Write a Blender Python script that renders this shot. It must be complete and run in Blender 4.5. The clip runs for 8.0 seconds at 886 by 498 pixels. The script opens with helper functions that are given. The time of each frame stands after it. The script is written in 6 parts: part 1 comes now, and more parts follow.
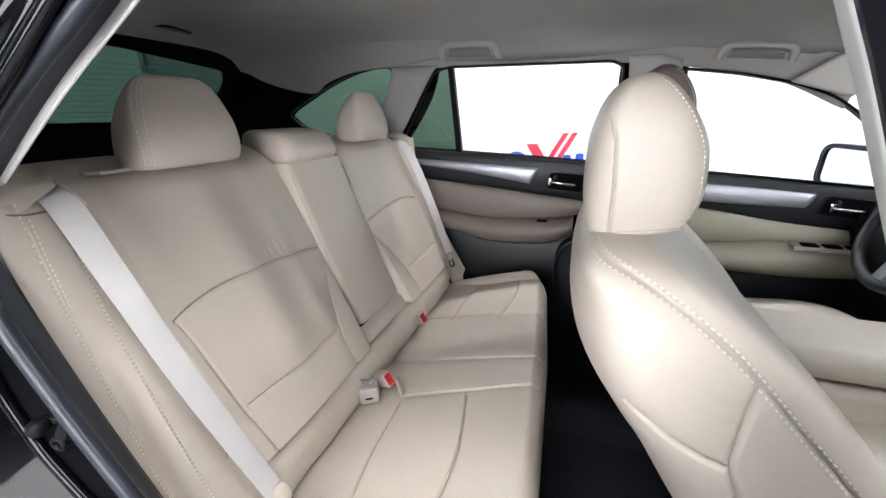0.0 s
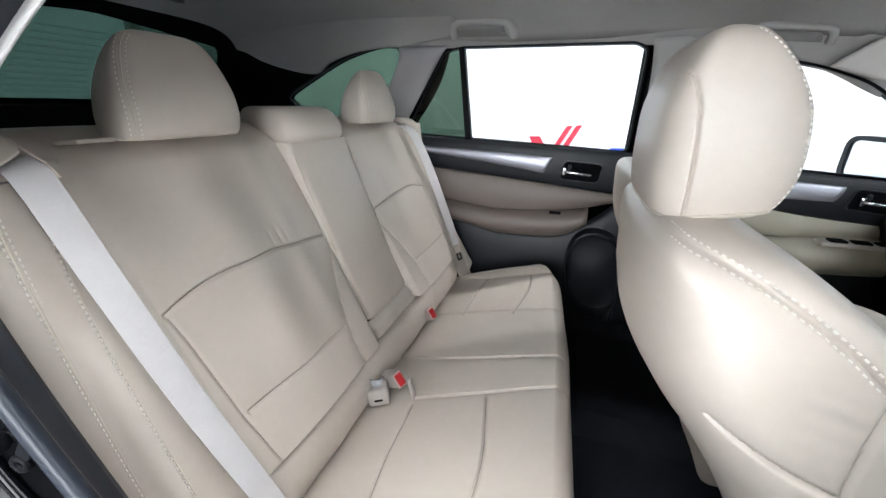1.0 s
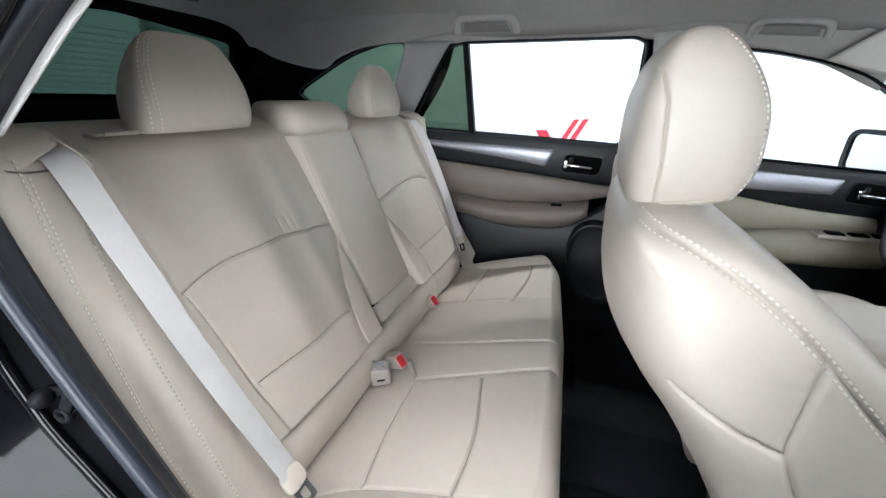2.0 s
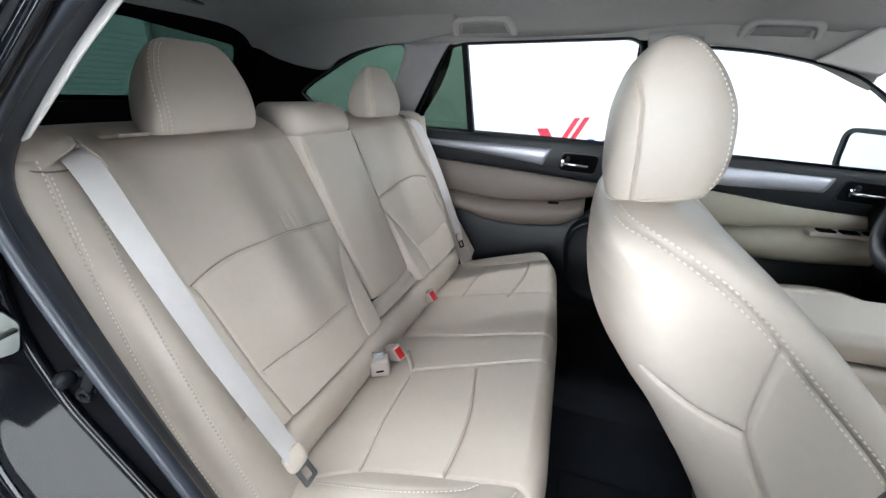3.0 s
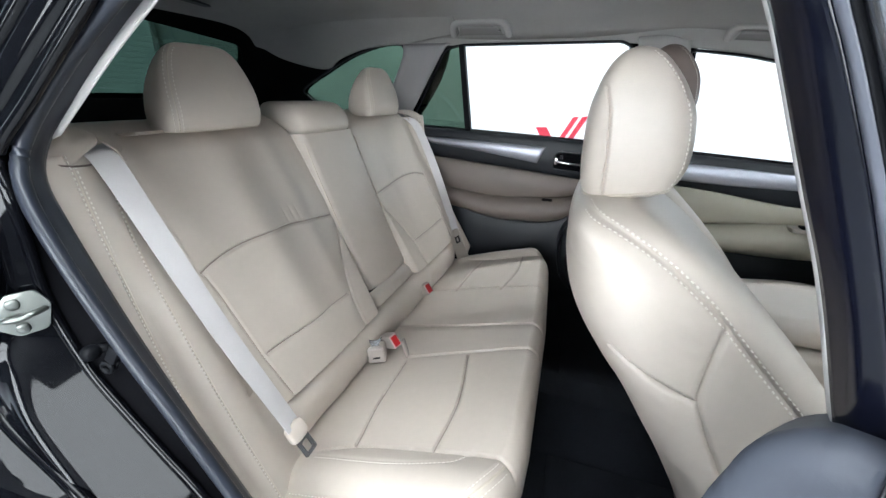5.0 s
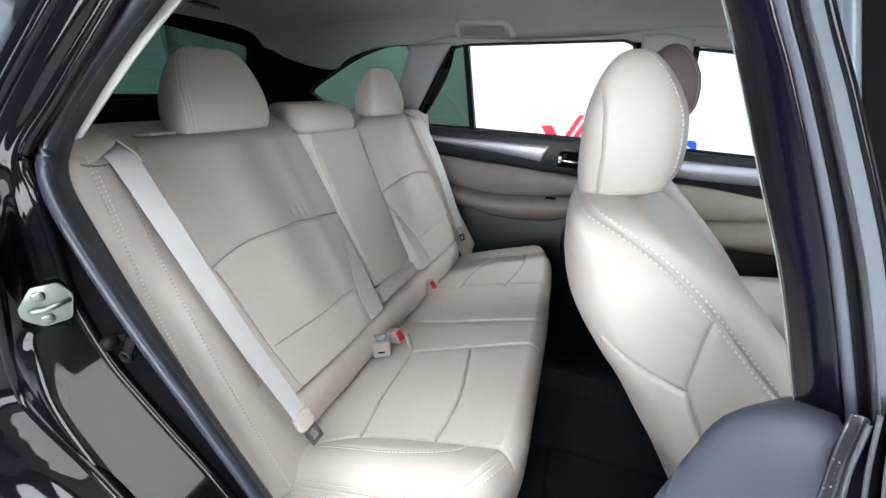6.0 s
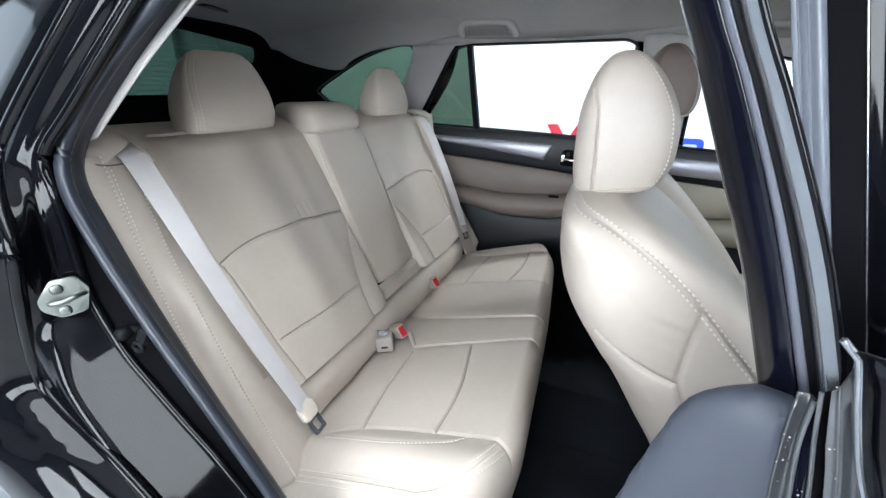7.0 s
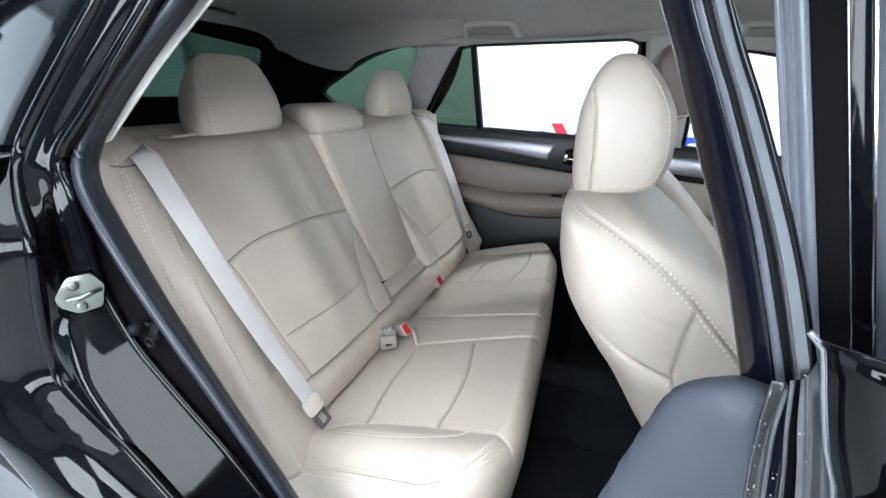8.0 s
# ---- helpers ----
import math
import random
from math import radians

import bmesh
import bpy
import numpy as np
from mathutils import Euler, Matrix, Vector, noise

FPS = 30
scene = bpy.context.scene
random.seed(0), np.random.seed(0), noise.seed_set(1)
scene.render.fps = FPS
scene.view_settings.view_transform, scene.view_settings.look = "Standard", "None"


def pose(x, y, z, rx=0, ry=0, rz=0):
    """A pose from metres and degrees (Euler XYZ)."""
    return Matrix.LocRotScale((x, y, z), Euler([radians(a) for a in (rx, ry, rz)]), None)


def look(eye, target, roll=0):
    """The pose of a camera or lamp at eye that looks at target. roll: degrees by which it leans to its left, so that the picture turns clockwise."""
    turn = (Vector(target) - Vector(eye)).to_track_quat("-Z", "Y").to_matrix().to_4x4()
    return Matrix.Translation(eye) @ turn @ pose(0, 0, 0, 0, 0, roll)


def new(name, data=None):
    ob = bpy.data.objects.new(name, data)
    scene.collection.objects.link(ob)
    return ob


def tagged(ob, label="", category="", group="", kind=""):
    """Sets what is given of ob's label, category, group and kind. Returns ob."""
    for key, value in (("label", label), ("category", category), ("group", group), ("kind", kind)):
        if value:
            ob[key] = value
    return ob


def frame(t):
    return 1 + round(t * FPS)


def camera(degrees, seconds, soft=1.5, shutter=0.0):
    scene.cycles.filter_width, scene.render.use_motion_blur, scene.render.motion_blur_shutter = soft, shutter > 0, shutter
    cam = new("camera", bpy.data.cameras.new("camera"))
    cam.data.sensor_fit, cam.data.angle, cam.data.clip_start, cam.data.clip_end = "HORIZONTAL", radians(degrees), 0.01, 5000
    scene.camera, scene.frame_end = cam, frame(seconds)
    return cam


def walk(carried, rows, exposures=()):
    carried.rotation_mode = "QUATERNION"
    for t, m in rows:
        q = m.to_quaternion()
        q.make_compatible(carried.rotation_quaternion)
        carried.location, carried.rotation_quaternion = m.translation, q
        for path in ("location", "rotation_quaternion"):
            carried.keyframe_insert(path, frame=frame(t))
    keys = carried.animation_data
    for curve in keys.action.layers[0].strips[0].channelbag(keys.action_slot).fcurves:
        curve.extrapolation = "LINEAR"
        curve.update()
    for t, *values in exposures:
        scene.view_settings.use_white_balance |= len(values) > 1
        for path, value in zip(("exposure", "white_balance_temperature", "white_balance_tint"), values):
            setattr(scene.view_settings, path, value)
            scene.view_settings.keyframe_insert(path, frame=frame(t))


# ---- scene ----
cam = camera(96.0, 8.0)
PATH = [
    (0, (0.496, -0.901, 1.251), (-0.104, 0.892, 0.6), -0.4),
    (0.5, (0.435, -0.859, 1.229), (-0.137, 0.941, 0.571), 0.3),
    (1, (0.425, -0.851, 1.215), (-0.143, 0.944, 0.54), 0.6),
    (1.5, (0.44, -0.868, 1.215), (-0.147, 0.914, 0.524), 0.6),
    (3, (0.483, -0.914, 1.225), (-0.136, 0.85, 0.513), 0.4),
    (3.5, (0.493, -0.926, 1.226), (-0.121, 0.839, 0.513), 0.6),
    (4, (0.5, -0.938, 1.23), (-0.111, 0.827, 0.513), 0.8),
    (4.5, (0.509, -0.947, 1.231), (-0.105, 0.816, 0.512), 0.8),
    (6, (0.53, -0.974, 1.237), (-0.12, 0.771, 0.508), 0.5),
    (6.5, (0.541, -0.98, 1.238), (-0.126, 0.758, 0.506), 0.3),
    (7, (0.549, -0.987, 1.24), (-0.133, 0.744, 0.506), 0.2),
    (7.5, (0.554, -0.994, 1.244), (-0.139, 0.732, 0.508), 0.1),
    (8, (0.558, -0.999, 1.245), (-0.145, 0.722, 0.507), 0.0),
]
walk(cam, [(t, look(eye, target, roll)) for t, eye, target, roll in PATH], exposures=[(0.0, 0.94, 6300, 8), (1.0, 0.88, 6080, 6), (4.5, 0.84, 5960, 4), (8.0, 0.87, 5840, 4)])

# ---------------------------------------------------------------- world, lights
STUDIO_X, STUDIO_Y, STUDIO_Z = (-4.6, 6.0), (-4.4, 3.0), (0.0, 3.1)
world = bpy.data.worlds.new("world")
scene.world = world
world.use_nodes = True
world.node_tree.nodes["Background"].inputs["Color"].default_value = (0.9, 0.94, 1.0, 1)
world.node_tree.nodes["Background"].inputs["Strength"].default_value = 0.05


# ---------------------------------------------------------------- materials
def shader(name):
    m = bpy.data.materials.new(name)
    m.use_nodes = True
    return m, m.node_tree, m.node_tree.nodes["Principled BSDF"]


def surface(name, base, rough, metal=0.0, grain=0.0, grain_size=400.0, vary=0.08, cloud=6.0, coat=0.0, spec=0.5, cells=False, scuff=0.0):
    """Painted, moulded or covered surface: colour drifting at two scales, a fine relief, uneven gloss."""
    m, tree, b = shader(name)
    link = tree.links.new
    co = tree.nodes.new("ShaderNodeTexCoord")
    big = tree.nodes.new("ShaderNodeTexNoise")
    big.inputs["Scale"].default_value, big.inputs["Detail"].default_value = cloud, 4.0
    link(co.outputs["Object"], big.inputs["Vector"])
    fine = tree.nodes.new("ShaderNodeTexNoise")
    fine.inputs["Scale"].default_value, fine.inputs["Detail"].default_value = cloud * 14, 3.0
    link(co.outputs["Object"], fine.inputs["Vector"])
    both = tree.nodes.new("ShaderNodeMath")
    both.operation = "MULTIPLY_ADD"
    both.inputs[1].default_value = 0.4
    link(fine.outputs["Fac"], both.inputs[0])
    link(big.outputs["Fac"], both.inputs[2])
    ramp = tree.nodes.new("ShaderNodeMapRange")
    ramp.inputs["From Min"].default_value, ramp.inputs["From Max"].default_value = 0.45, 0.95
    ramp.inputs["To Min"].default_value, ramp.inputs["To Max"].default_value = 1 - vary, 1 + vary
    link(both.outputs[0], ramp.inputs["Value"])
    tint = tree.nodes.new("ShaderNodeVectorMath")
    tint.operation = "MULTIPLY"
    tint.inputs[0].default_value = base
    link(ramp.outputs["Result"], tint.inputs[1])
    link(tint.outputs["Vector"], b.inputs["Base Color"])
    gloss = tree.nodes.new("ShaderNodeMapRange")
    gloss.inputs["To Min"].default_value, gloss.inputs["To Max"].default_value = max(0.02, rough - 0.06 - scuff), rough + 0.06 + scuff
    link(fine.outputs["Fac"], gloss.inputs["Value"])
    link(gloss.outputs["Result"], b.inputs["Roughness"])
    b.inputs["Metallic"].default_value = metal
    b.inputs["Specular IOR Level"].default_value = spec
    b.inputs["Coat Weight"].default_value = coat
    b.inputs["Coat Roughness"].default_value = 0.03
    if grain:
        if cells:
            tex = tree.nodes.new("ShaderNodeTexVoronoi")
            tex.feature = "SMOOTH_F1"
            tex.inputs["Scale"].default_value = grain_size
            out = tex.outputs["Distance"]
        else:
            tex = tree.nodes.new("ShaderNodeTexNoise")
            tex.inputs["Scale"].default_value, tex.inputs["Detail"].default_value = grain_size, 2.0
            out = tex.outputs["Fac"]
        link(co.outputs["Object"], tex.inputs["Vector"])
        bump = tree.nodes.new("ShaderNodeBump")
        bump.inputs["Strength"].default_value, bump.inputs["Distance"].default_value = grain, 0.001
        link(out, bump.inputs["Height"])
        soft = tree.nodes.new("ShaderNodeBump")
        soft.inputs["Strength"].default_value, soft.inputs["Distance"].default_value = grain * 0.12, 0.004
        link(fine.outputs["Fac"], soft.inputs["Height"])
        link(bump.outputs["Normal"], soft.inputs["Normal"])
        link(soft.outputs["Normal"], b.inputs["Normal"])
    return m


def pane_glass(name, tint):
    """Thin pane: lets light straight through, tinted, with a mirror gloss that grows at a glancing angle."""
    m, tree, b = shader(name)
    tree.nodes.remove(b)
    clear, shine = tree.nodes.new("ShaderNodeBsdfTransparent"), tree.nodes.new("ShaderNodeBsdfGlossy")
    clear.inputs["Color"].default_value = (*tint, 1)
    shine.inputs["Roughness"].default_value = 0.02
    face, mix = tree.nodes.new("ShaderNodeLayerWeight"), tree.nodes.new("ShaderNodeMixShader")
    face.inputs["Blend"].default_value = 0.5
    steep, gain = tree.nodes.new("ShaderNodeMath"), tree.nodes.new("ShaderNodeMath")
    steep.operation, gain.operation = "POWER", "MULTIPLY_ADD"
    steep.inputs[1].default_value, gain.inputs[1].default_value, gain.inputs[2].default_value = 5.0, 0.94, 0.05
    tree.links.new(face.outputs["Facing"], steep.inputs[0])
    tree.links.new(steep.outputs[0], gain.inputs[0])
    tree.links.new(gain.outputs[0], mix.inputs["Fac"])
    tree.links.new(clear.outputs["BSDF"], mix.inputs[1])
    tree.links.new(shine.outputs["BSDF"], mix.inputs[2])
    tree.links.new(mix.outputs["Shader"], tree.nodes["Material Output"].inputs["Surface"])
    return m


def glow(name, colour, strength):
    m, tree, b = shader(name)
    b.inputs["Base Color"].default_value = (0.8, 0.8, 0.8, 1)
    b.inputs["Emission Color"].default_value = (*colour, 1)
    b.inputs["Emission Strength"].default_value = strength
    return m


def webbing(name, base):
    m = surface(name, base, 0.62, vary=0.04, cloud=20)
    tree = m.node_tree
    b = tree.nodes["Principled BSDF"]
    wave = tree.nodes.new("ShaderNodeTexWave")
    wave.inputs["Scale"].default_value, wave.inputs["Distortion"].default_value = 130.0, 0.6
    wave.bands_direction = "Z"
    co = tree.nodes.new("ShaderNodeTexCoord")
    bump = tree.nodes.new("ShaderNodeBump")
    bump.inputs["Strength"].default_value, bump.inputs["Distance"].default_value = 0.25, 0.0006
    tree.links.new(co.outputs["Object"], wave.inputs["Vector"])
    tree.links.new(wave.outputs["Fac"], bump.inputs["Height"])
    tree.links.new(bump.outputs["Normal"], b.inputs["Normal"])
    b.inputs["Sheen Weight"].default_value = 0.3
    return m


M_LEATHER = surface("ivory_leather", (0.510, 0.450, 0.392), 0.40, grain=0.09, grain_size=700, vary=0.05, cloud=5, cells=True, spec=0.52)
M_PIPING = surface("ivory_piping", (0.56, 0.50, 0.42), 0.5, grain=0.1, vary=0.05)
# dark taupe for the cap joint and for the shade on the driver's headrest
M_TAUPE = surface("taupe_joint_and_shaded_leather", (0.16, 0.125, 0.11), 0.5, grain=0.16, grain_size=700, vary=0.06, cells=True)
# darker leather tone that paints the shade inside the bench seams
M_SEAM = surface("seam_shade", (0.27, 0.22, 0.185), 0.6, vary=0.05)
M_THREAD = surface("cream_thread", (0.74, 0.70, 0.64), 0.7, vary=0.05)
M_PLASTIC = surface("beige_plastic", (0.49, 0.43, 0.37), 0.5, grain=0.12, grain_size=900, vary=0.04)
M_DOORCARD = surface("taupe_door_card", (0.155, 0.127, 0.110), 0.52, grain=0.2, grain_size=700, vary=0.05, cells=True)
M_FRONTCARD = surface("cream_door_card", (0.33, 0.305, 0.245), 0.52, grain=0.2, grain_size=700, vary=0.05, cells=True)
M_PILLAR = surface("pale_grey_pillar_trim", (0.50, 0.48, 0.46), 0.6, grain=0.1, grain_size=900, vary=0.03)
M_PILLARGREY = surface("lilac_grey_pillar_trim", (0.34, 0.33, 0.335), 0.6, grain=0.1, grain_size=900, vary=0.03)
M_LINER = surface("grey_headliner_cloth", (0.40, 0.39, 0.38), 0.95, grain=0.3, grain_size=1500, vary=0.05, spec=0.1)
M_GRIP = surface("grey_moulded_grip", (0.46, 0.45, 0.44), 0.5, grain=0.1, grain_size=900, vary=0.03)
M_GRIPBACK = surface("shade_grey_grip_backing", (0.23, 0.225, 0.22), 0.6, grain=0.1, grain_size=900, vary=0.03)
M_BELT = webbing("pale_belt_webbing", (0.58, 0.55, 0.55))
M_BLACKTRIM = surface("black_grained_plastic", (0.009, 0.0105, 0.014), 0.45, grain=0.15, grain_size=800, vary=0.12, cells=True, spec=0.3)
M_BLACK = surface("black_soft_trim", (0.004, 0.004, 0.005), 0.9, grain=0.2, grain_size=300, vary=0.1, spec=0.05)
M_PAINT = surface("black_gloss_paint", (0.0022, 0.0024, 0.0034), 0.05, vary=0.1, spec=0.20, coat=0.02)
M_NAVY = surface("navy_black_pillar_film", (0.003, 0.0036, 0.0085), 0.16, vary=0.25, cloud=14, grain=0.03, spec=0.3)
M_SEAL = surface("slate_rubber_seal", (0.015, 0.018, 0.026), 0.34, grain=0.08, grain_size=500, vary=0.12, spec=0.35)
M_RUBBER = surface("dark_rubber", (0.005, 0.0054, 0.007), 0.5, grain=0.1, grain_size=500, vary=0.15, spec=0.12)
M_SLATE = surface("slate_grey_plastic", (0.042, 0.047, 0.062), 0.58, grain=0.04, grain_size=1400, vary=0.06, cells=True, spec=0.45)
M_SILVER = surface("brushed_silver_trim", (0.36, 0.365, 0.41), 0.42, metal=0.7, grain=0.05, grain_size=600, vary=0.04)
M_SEALGREY = surface("grey_door_seal", (0.11, 0.115, 0.14), 0.36, grain=0.1, grain_size=500, vary=0.1)
# rubber lightened to blue grey, with its sheen put into the base colour
M_FRAMESEAL = surface("sheen_grey_window_seal", (0.115, 0.125, 0.15), 0.36, grain=0.1, grain_size=500, vary=0.1)
M_EDGE = surface("satin_grey_edge", (0.23, 0.24, 0.26), 0.24, metal=0.75, grain=0.05, vary=0.08)
M_DUSTY = surface("dusty_black_paint", (0.030, 0.0315, 0.035), 0.30, grain=0.06, grain_size=500, vary=0.35, cloud=20, spec=0.5, coat=0.5)
M_DUSTGREY = surface("dusty_grey_sealer", (0.085, 0.087, 0.093), 0.38, grain=0.08, grain_size=400, vary=0.3, cloud=25, spec=0.5)
M_DUST = surface("pale_dust", (0.5, 0.49, 0.47), 0.9, vary=0.1)
M_CHROME = surface("chrome", (0.78, 0.79, 0.80), 0.10, metal=1.0, vary=0.03)
M_STEEL = surface("zinc_plated_steel", (0.20, 0.21, 0.195), 0.36, metal=0.9, grain=0.1, grain_size=250, vary=0.12, scuff=0.05)
M_CARPET = surface("charcoal_carpet", (0.011, 0.0125, 0.016), 0.95, grain=0.9, grain_size=450, vary=0.25, cloud=12, spec=0.1)
M_RED = surface("red_buckle_plastic", (0.36, 0.010, 0.014), 0.35, vary=0.05)
M_BUTTONRIM = surface("pale_pink_plastic", (0.55, 0.40, 0.38), 0.45, vary=0.05)
M_GREYPLASTIC = surface("warm_grey_plastic", (0.36, 0.32, 0.29), 0.45, grain=0.1, grain_size=800, vary=0.04)
M_WALL = surface("white_studio_paint", (0.84, 0.85, 0.86), 0.8, grain=0.05, grain_size=120, vary=0.02, cloud=1.2)
M_CEILING = surface("grey_ceiling_paint", (0.36, 0.365, 0.38), 0.8, grain=0.05, grain_size=120, vary=0.03, cloud=1.2)
M_DARKWALL = surface("dark_studio_paint", (0.14, 0.15, 0.17), 0.8, grain=0.05, grain_size=120, vary=0.04, cloud=1.2)
M_FLOOR = surface("grey_studio_floor", (0.60, 0.61, 0.63), 0.45, grain=0.05, grain_size=60, vary=0.12, cloud=1.0, scuff=0.06)
M_LOGO_RED = surface("red_wall_print", (0.60, 0.03, 0.06), 0.6, vary=0.03)
M_LOGO_BLUE = surface("blue_wall_print", (0.02, 0.07, 0.55), 0.6, vary=0.03)
M_GREYLINER = surface("grey_arch_plastic", (0.10, 0.10, 0.10), 0.6, grain=0.3, grain_size=200, vary=0.2, cloud=18)
M_TYRE = surface("tyre_rubber", (0.018, 0.018, 0.018), 0.75, grain=0.4, grain_size=160, vary=0.2)
M_ALLOY = surface("grey_alloy", (0.35, 0.36, 0.37), 0.3, metal=0.9, vary=0.08)
M_CLEAR = pane_glass("clear_window_glass", (0.95, 0.975, 0.97))
M_REAR = pane_glass("dark_green_rear_glass", (0.019, 0.033, 0.025))
M_PRIVACY = pane_glass("green_privacy_glass", (0.054, 0.087, 0.064))
M_MIRROR = surface("mirror_silver", (0.85, 0.87, 0.88), 0.03, metal=1.0, vary=0.01)
M_LAMP = glow("lamp_diffuser", (1.0, 0.985, 0.98), 6.0)
M_WALLLAMP = glow("side_fill_diffuser", (1.0, 0.985, 0.985), 10.3)
M_BACKLAMP = glow("back_fill_diffuser", (0.78, 0.89, 1.0), 0.9)
M_FRONTLAMP = glow("front_fill_diffuser", (1.0, 0.985, 0.96), 0.8)
M_FARLAMP = glow("far_lamp_diffuser", (1.0, 0.985, 0.97), 4.0)
M_WASHLAMP = glow("wall_wash_diffuser", (1.0, 0.99, 0.985), 42.0)


# ---------------------------------------------------------------- shape tools
def curve_pts(ctrl, n):
    """n + 1 points of a smooth curve through the control points, evenly spaced by chord."""
    p = [Vector(c) for c in ctrl]
    if len(p) == 2:
        return [p[0].lerp(p[1], i / n) for i in range(n + 1)]
    ext = [2 * p[0] - p[1]] + p + [2 * p[-1] - p[-2]]
    fine = []
    for i in range(1, len(ext) - 2):
        a, b, c, d = ext[i - 1:i + 3]
        for k in range(12):
            t = k / 12
            fine.append(0.5 * ((2 * b) + (c - a) * t + (2 * a - 5 * b + 4 * c - d) * t * t + (3 * b - a - 3 * c + d) * t ** 3))
    fine.append(p[-1])
    run = [0.0]
    for a, b in zip(fine, fine[1:]):
        run.append(run[-1] + (b - a).length)
    out, j = [], 0
    for i in range(n + 1):
        want = run[-1] * i / n
        while j < len(run) - 2 and run[j + 1] < want:
            j += 1
        span = run[j + 1] - run[j]
        out.append(fine[j].lerp(fine[j + 1], (want - run[j]) / span if span else 0))
    return out


def profile(table, n):
    """n + 1 smooth samples of a table of (height, back, front, half width), all columns taken at the same heights."""
    t = np.array(table, float)
    ext = np.vstack([2 * t[0] - t[1], t, 2 * t[-1] - t[-2]])
    k = np.arange(12)[:, None] / 12
    fine = [0.5 * (2 * b + (c - a) * k + (2 * a - 5 * b + 4 * c - d) * k ** 2 + (3 * b - a - 3 * c + d) * k ** 3) for a, b, c, d in zip(ext, ext[1:], ext[2:], ext[3:])]
    fine = np.vstack(fine + [t[-1:]])
    run = np.concatenate([[0], np.cumsum(np.linalg.norm(np.diff(fine, axis=0), axis=1))])
    at = np.linspace(0, run[-1], n + 1)
    cols = [np.interp(at, run, fine[:, j]) for j in range(4)]
    return [[Vector((z, v, 0)) for z, v in zip(cols[0], cols[j])] for j in (1, 2, 3)]


def add_grid(bm, rows, close_u=False, close_v=False):
    """Quads between rows of points. close_u: each row is a ring."""
    vs = [[bm.verts.new(p) for p in r] for r in rows]
    nr, nc = len(vs), len(vs[0])
    for i in range(nr if close_v else nr - 1):
        for j in range(nc if close_u else nc - 1):
            a, b = vs[i], vs[(i + 1) % nr]
            k = (j + 1) % nc
            bm.faces.new((a[j], a[k], b[k], b[j]))
    return vs


def grid(rows, close_u=False, close_v=False, caps=False):
    bm = bmesh.new()
    vs = add_grid(bm, rows, close_u, close_v)
    if caps:
        bm.faces.new(vs[0])
        bm.faces.new(vs[-1])
    bmesh.ops.recalc_face_normals(bm, faces=bm.faces)
    return bm


def loft(lines, nu=32, nv=12, smooth=True):
    """A smooth sheet across control lines (each a list of control points)."""
    rails = [curve_pts(l, nu) for l in lines]
    cols = [curve_pts([r[i] for r in rails], nv) if smooth else [q for a, b in zip(rails, rails[1:]) for q in [a[i].lerp(b[i], k / nv) for k in range(nv)]] + [rails[-1][i]] for i in range(nu + 1)]
    return grid(cols)


def tube(ctrl, r, n=40, sides=8, squash=1.0):
    pts = curve_pts(ctrl, n)
    rows = []
    up = Vector((0.13, 0.21, 0.97))
    for i, p in enumerate(pts):
        d = (pts[min(i + 1, n)] - pts[max(i - 1, 0)]).normalized()
        a = d.cross(up).normalized()
        b = a.cross(d).normalized()
        rows.append([p + r * (math.cos(w) * a + squash * math.sin(w) * b) for w in [2 * math.pi * k / sides for k in range(sides)]])
    return grid(rows, close_u=True, caps=True)


def box(lo, hi, bevel=0.004, seg=2, m=None):
    bm = bmesh.new()
    bmesh.ops.create_cube(bm, size=1)
    lo, hi = Vector(lo), Vector(hi)
    for v in bm.verts:
        v.co = Vector([lo[k] + (v.co[k] + 0.5) * (hi[k] - lo[k]) for k in range(3)])
    if bevel:
        bmesh.ops.bevel(bm, geom=bm.edges[:], offset=bevel, segments=seg, profile=0.5, affect="EDGES")
    if m is not None:
        bm.transform(m)
    return bm


def prism(outline, depth, m, bevel=0.0):
    """An outline in its own plane (u, v), pushed out by depth, at the pose m."""
    bm = bmesh.new()
    low = [bm.verts.new((u, v, 0)) for u, v in outline]
    top = [bm.verts.new((u, v, depth)) for u, v in outline]
    bm.faces.new(low[::-1])
    bm.faces.new(top)
    for i in range(len(low)):
        k = (i + 1) % len(low)
        bm.faces.new((low[i], low[k], top[k], top[i]))
    if bevel:
        bmesh.ops.bevel(bm, geom=[e for e in bm.edges if all(v.co.z > depth * 0.5 for v in e.verts)], offset=bevel, segments=2, profile=0.5, affect="EDGES")
    bm.transform(m)
    bmesh.ops.recalc_face_normals(bm, faces=bm.faces)
    return bm


def sheet(outline, to3, thick):
    """A flat or bent plate: an outline in plan, mapped by to3(u, v), pushed out by the vector thick."""
    bm = bmesh.new()
    thick = Vector(thick)
    low = [bm.verts.new(Vector(to3(u, v))) for u, v in outline]
    top = [bm.verts.new(Vector(to3(u, v)) + thick) for u, v in outline]
    bm.faces.new(low[::-1])
    bm.faces.new(top)
    for i in range(len(low)):
        k = (i + 1) % len(low)
        bm.faces.new((low[i], low[k], top[k], top[i]))
    bmesh.ops.recalc_face_normals(bm, faces=bm.faces)
    return bm


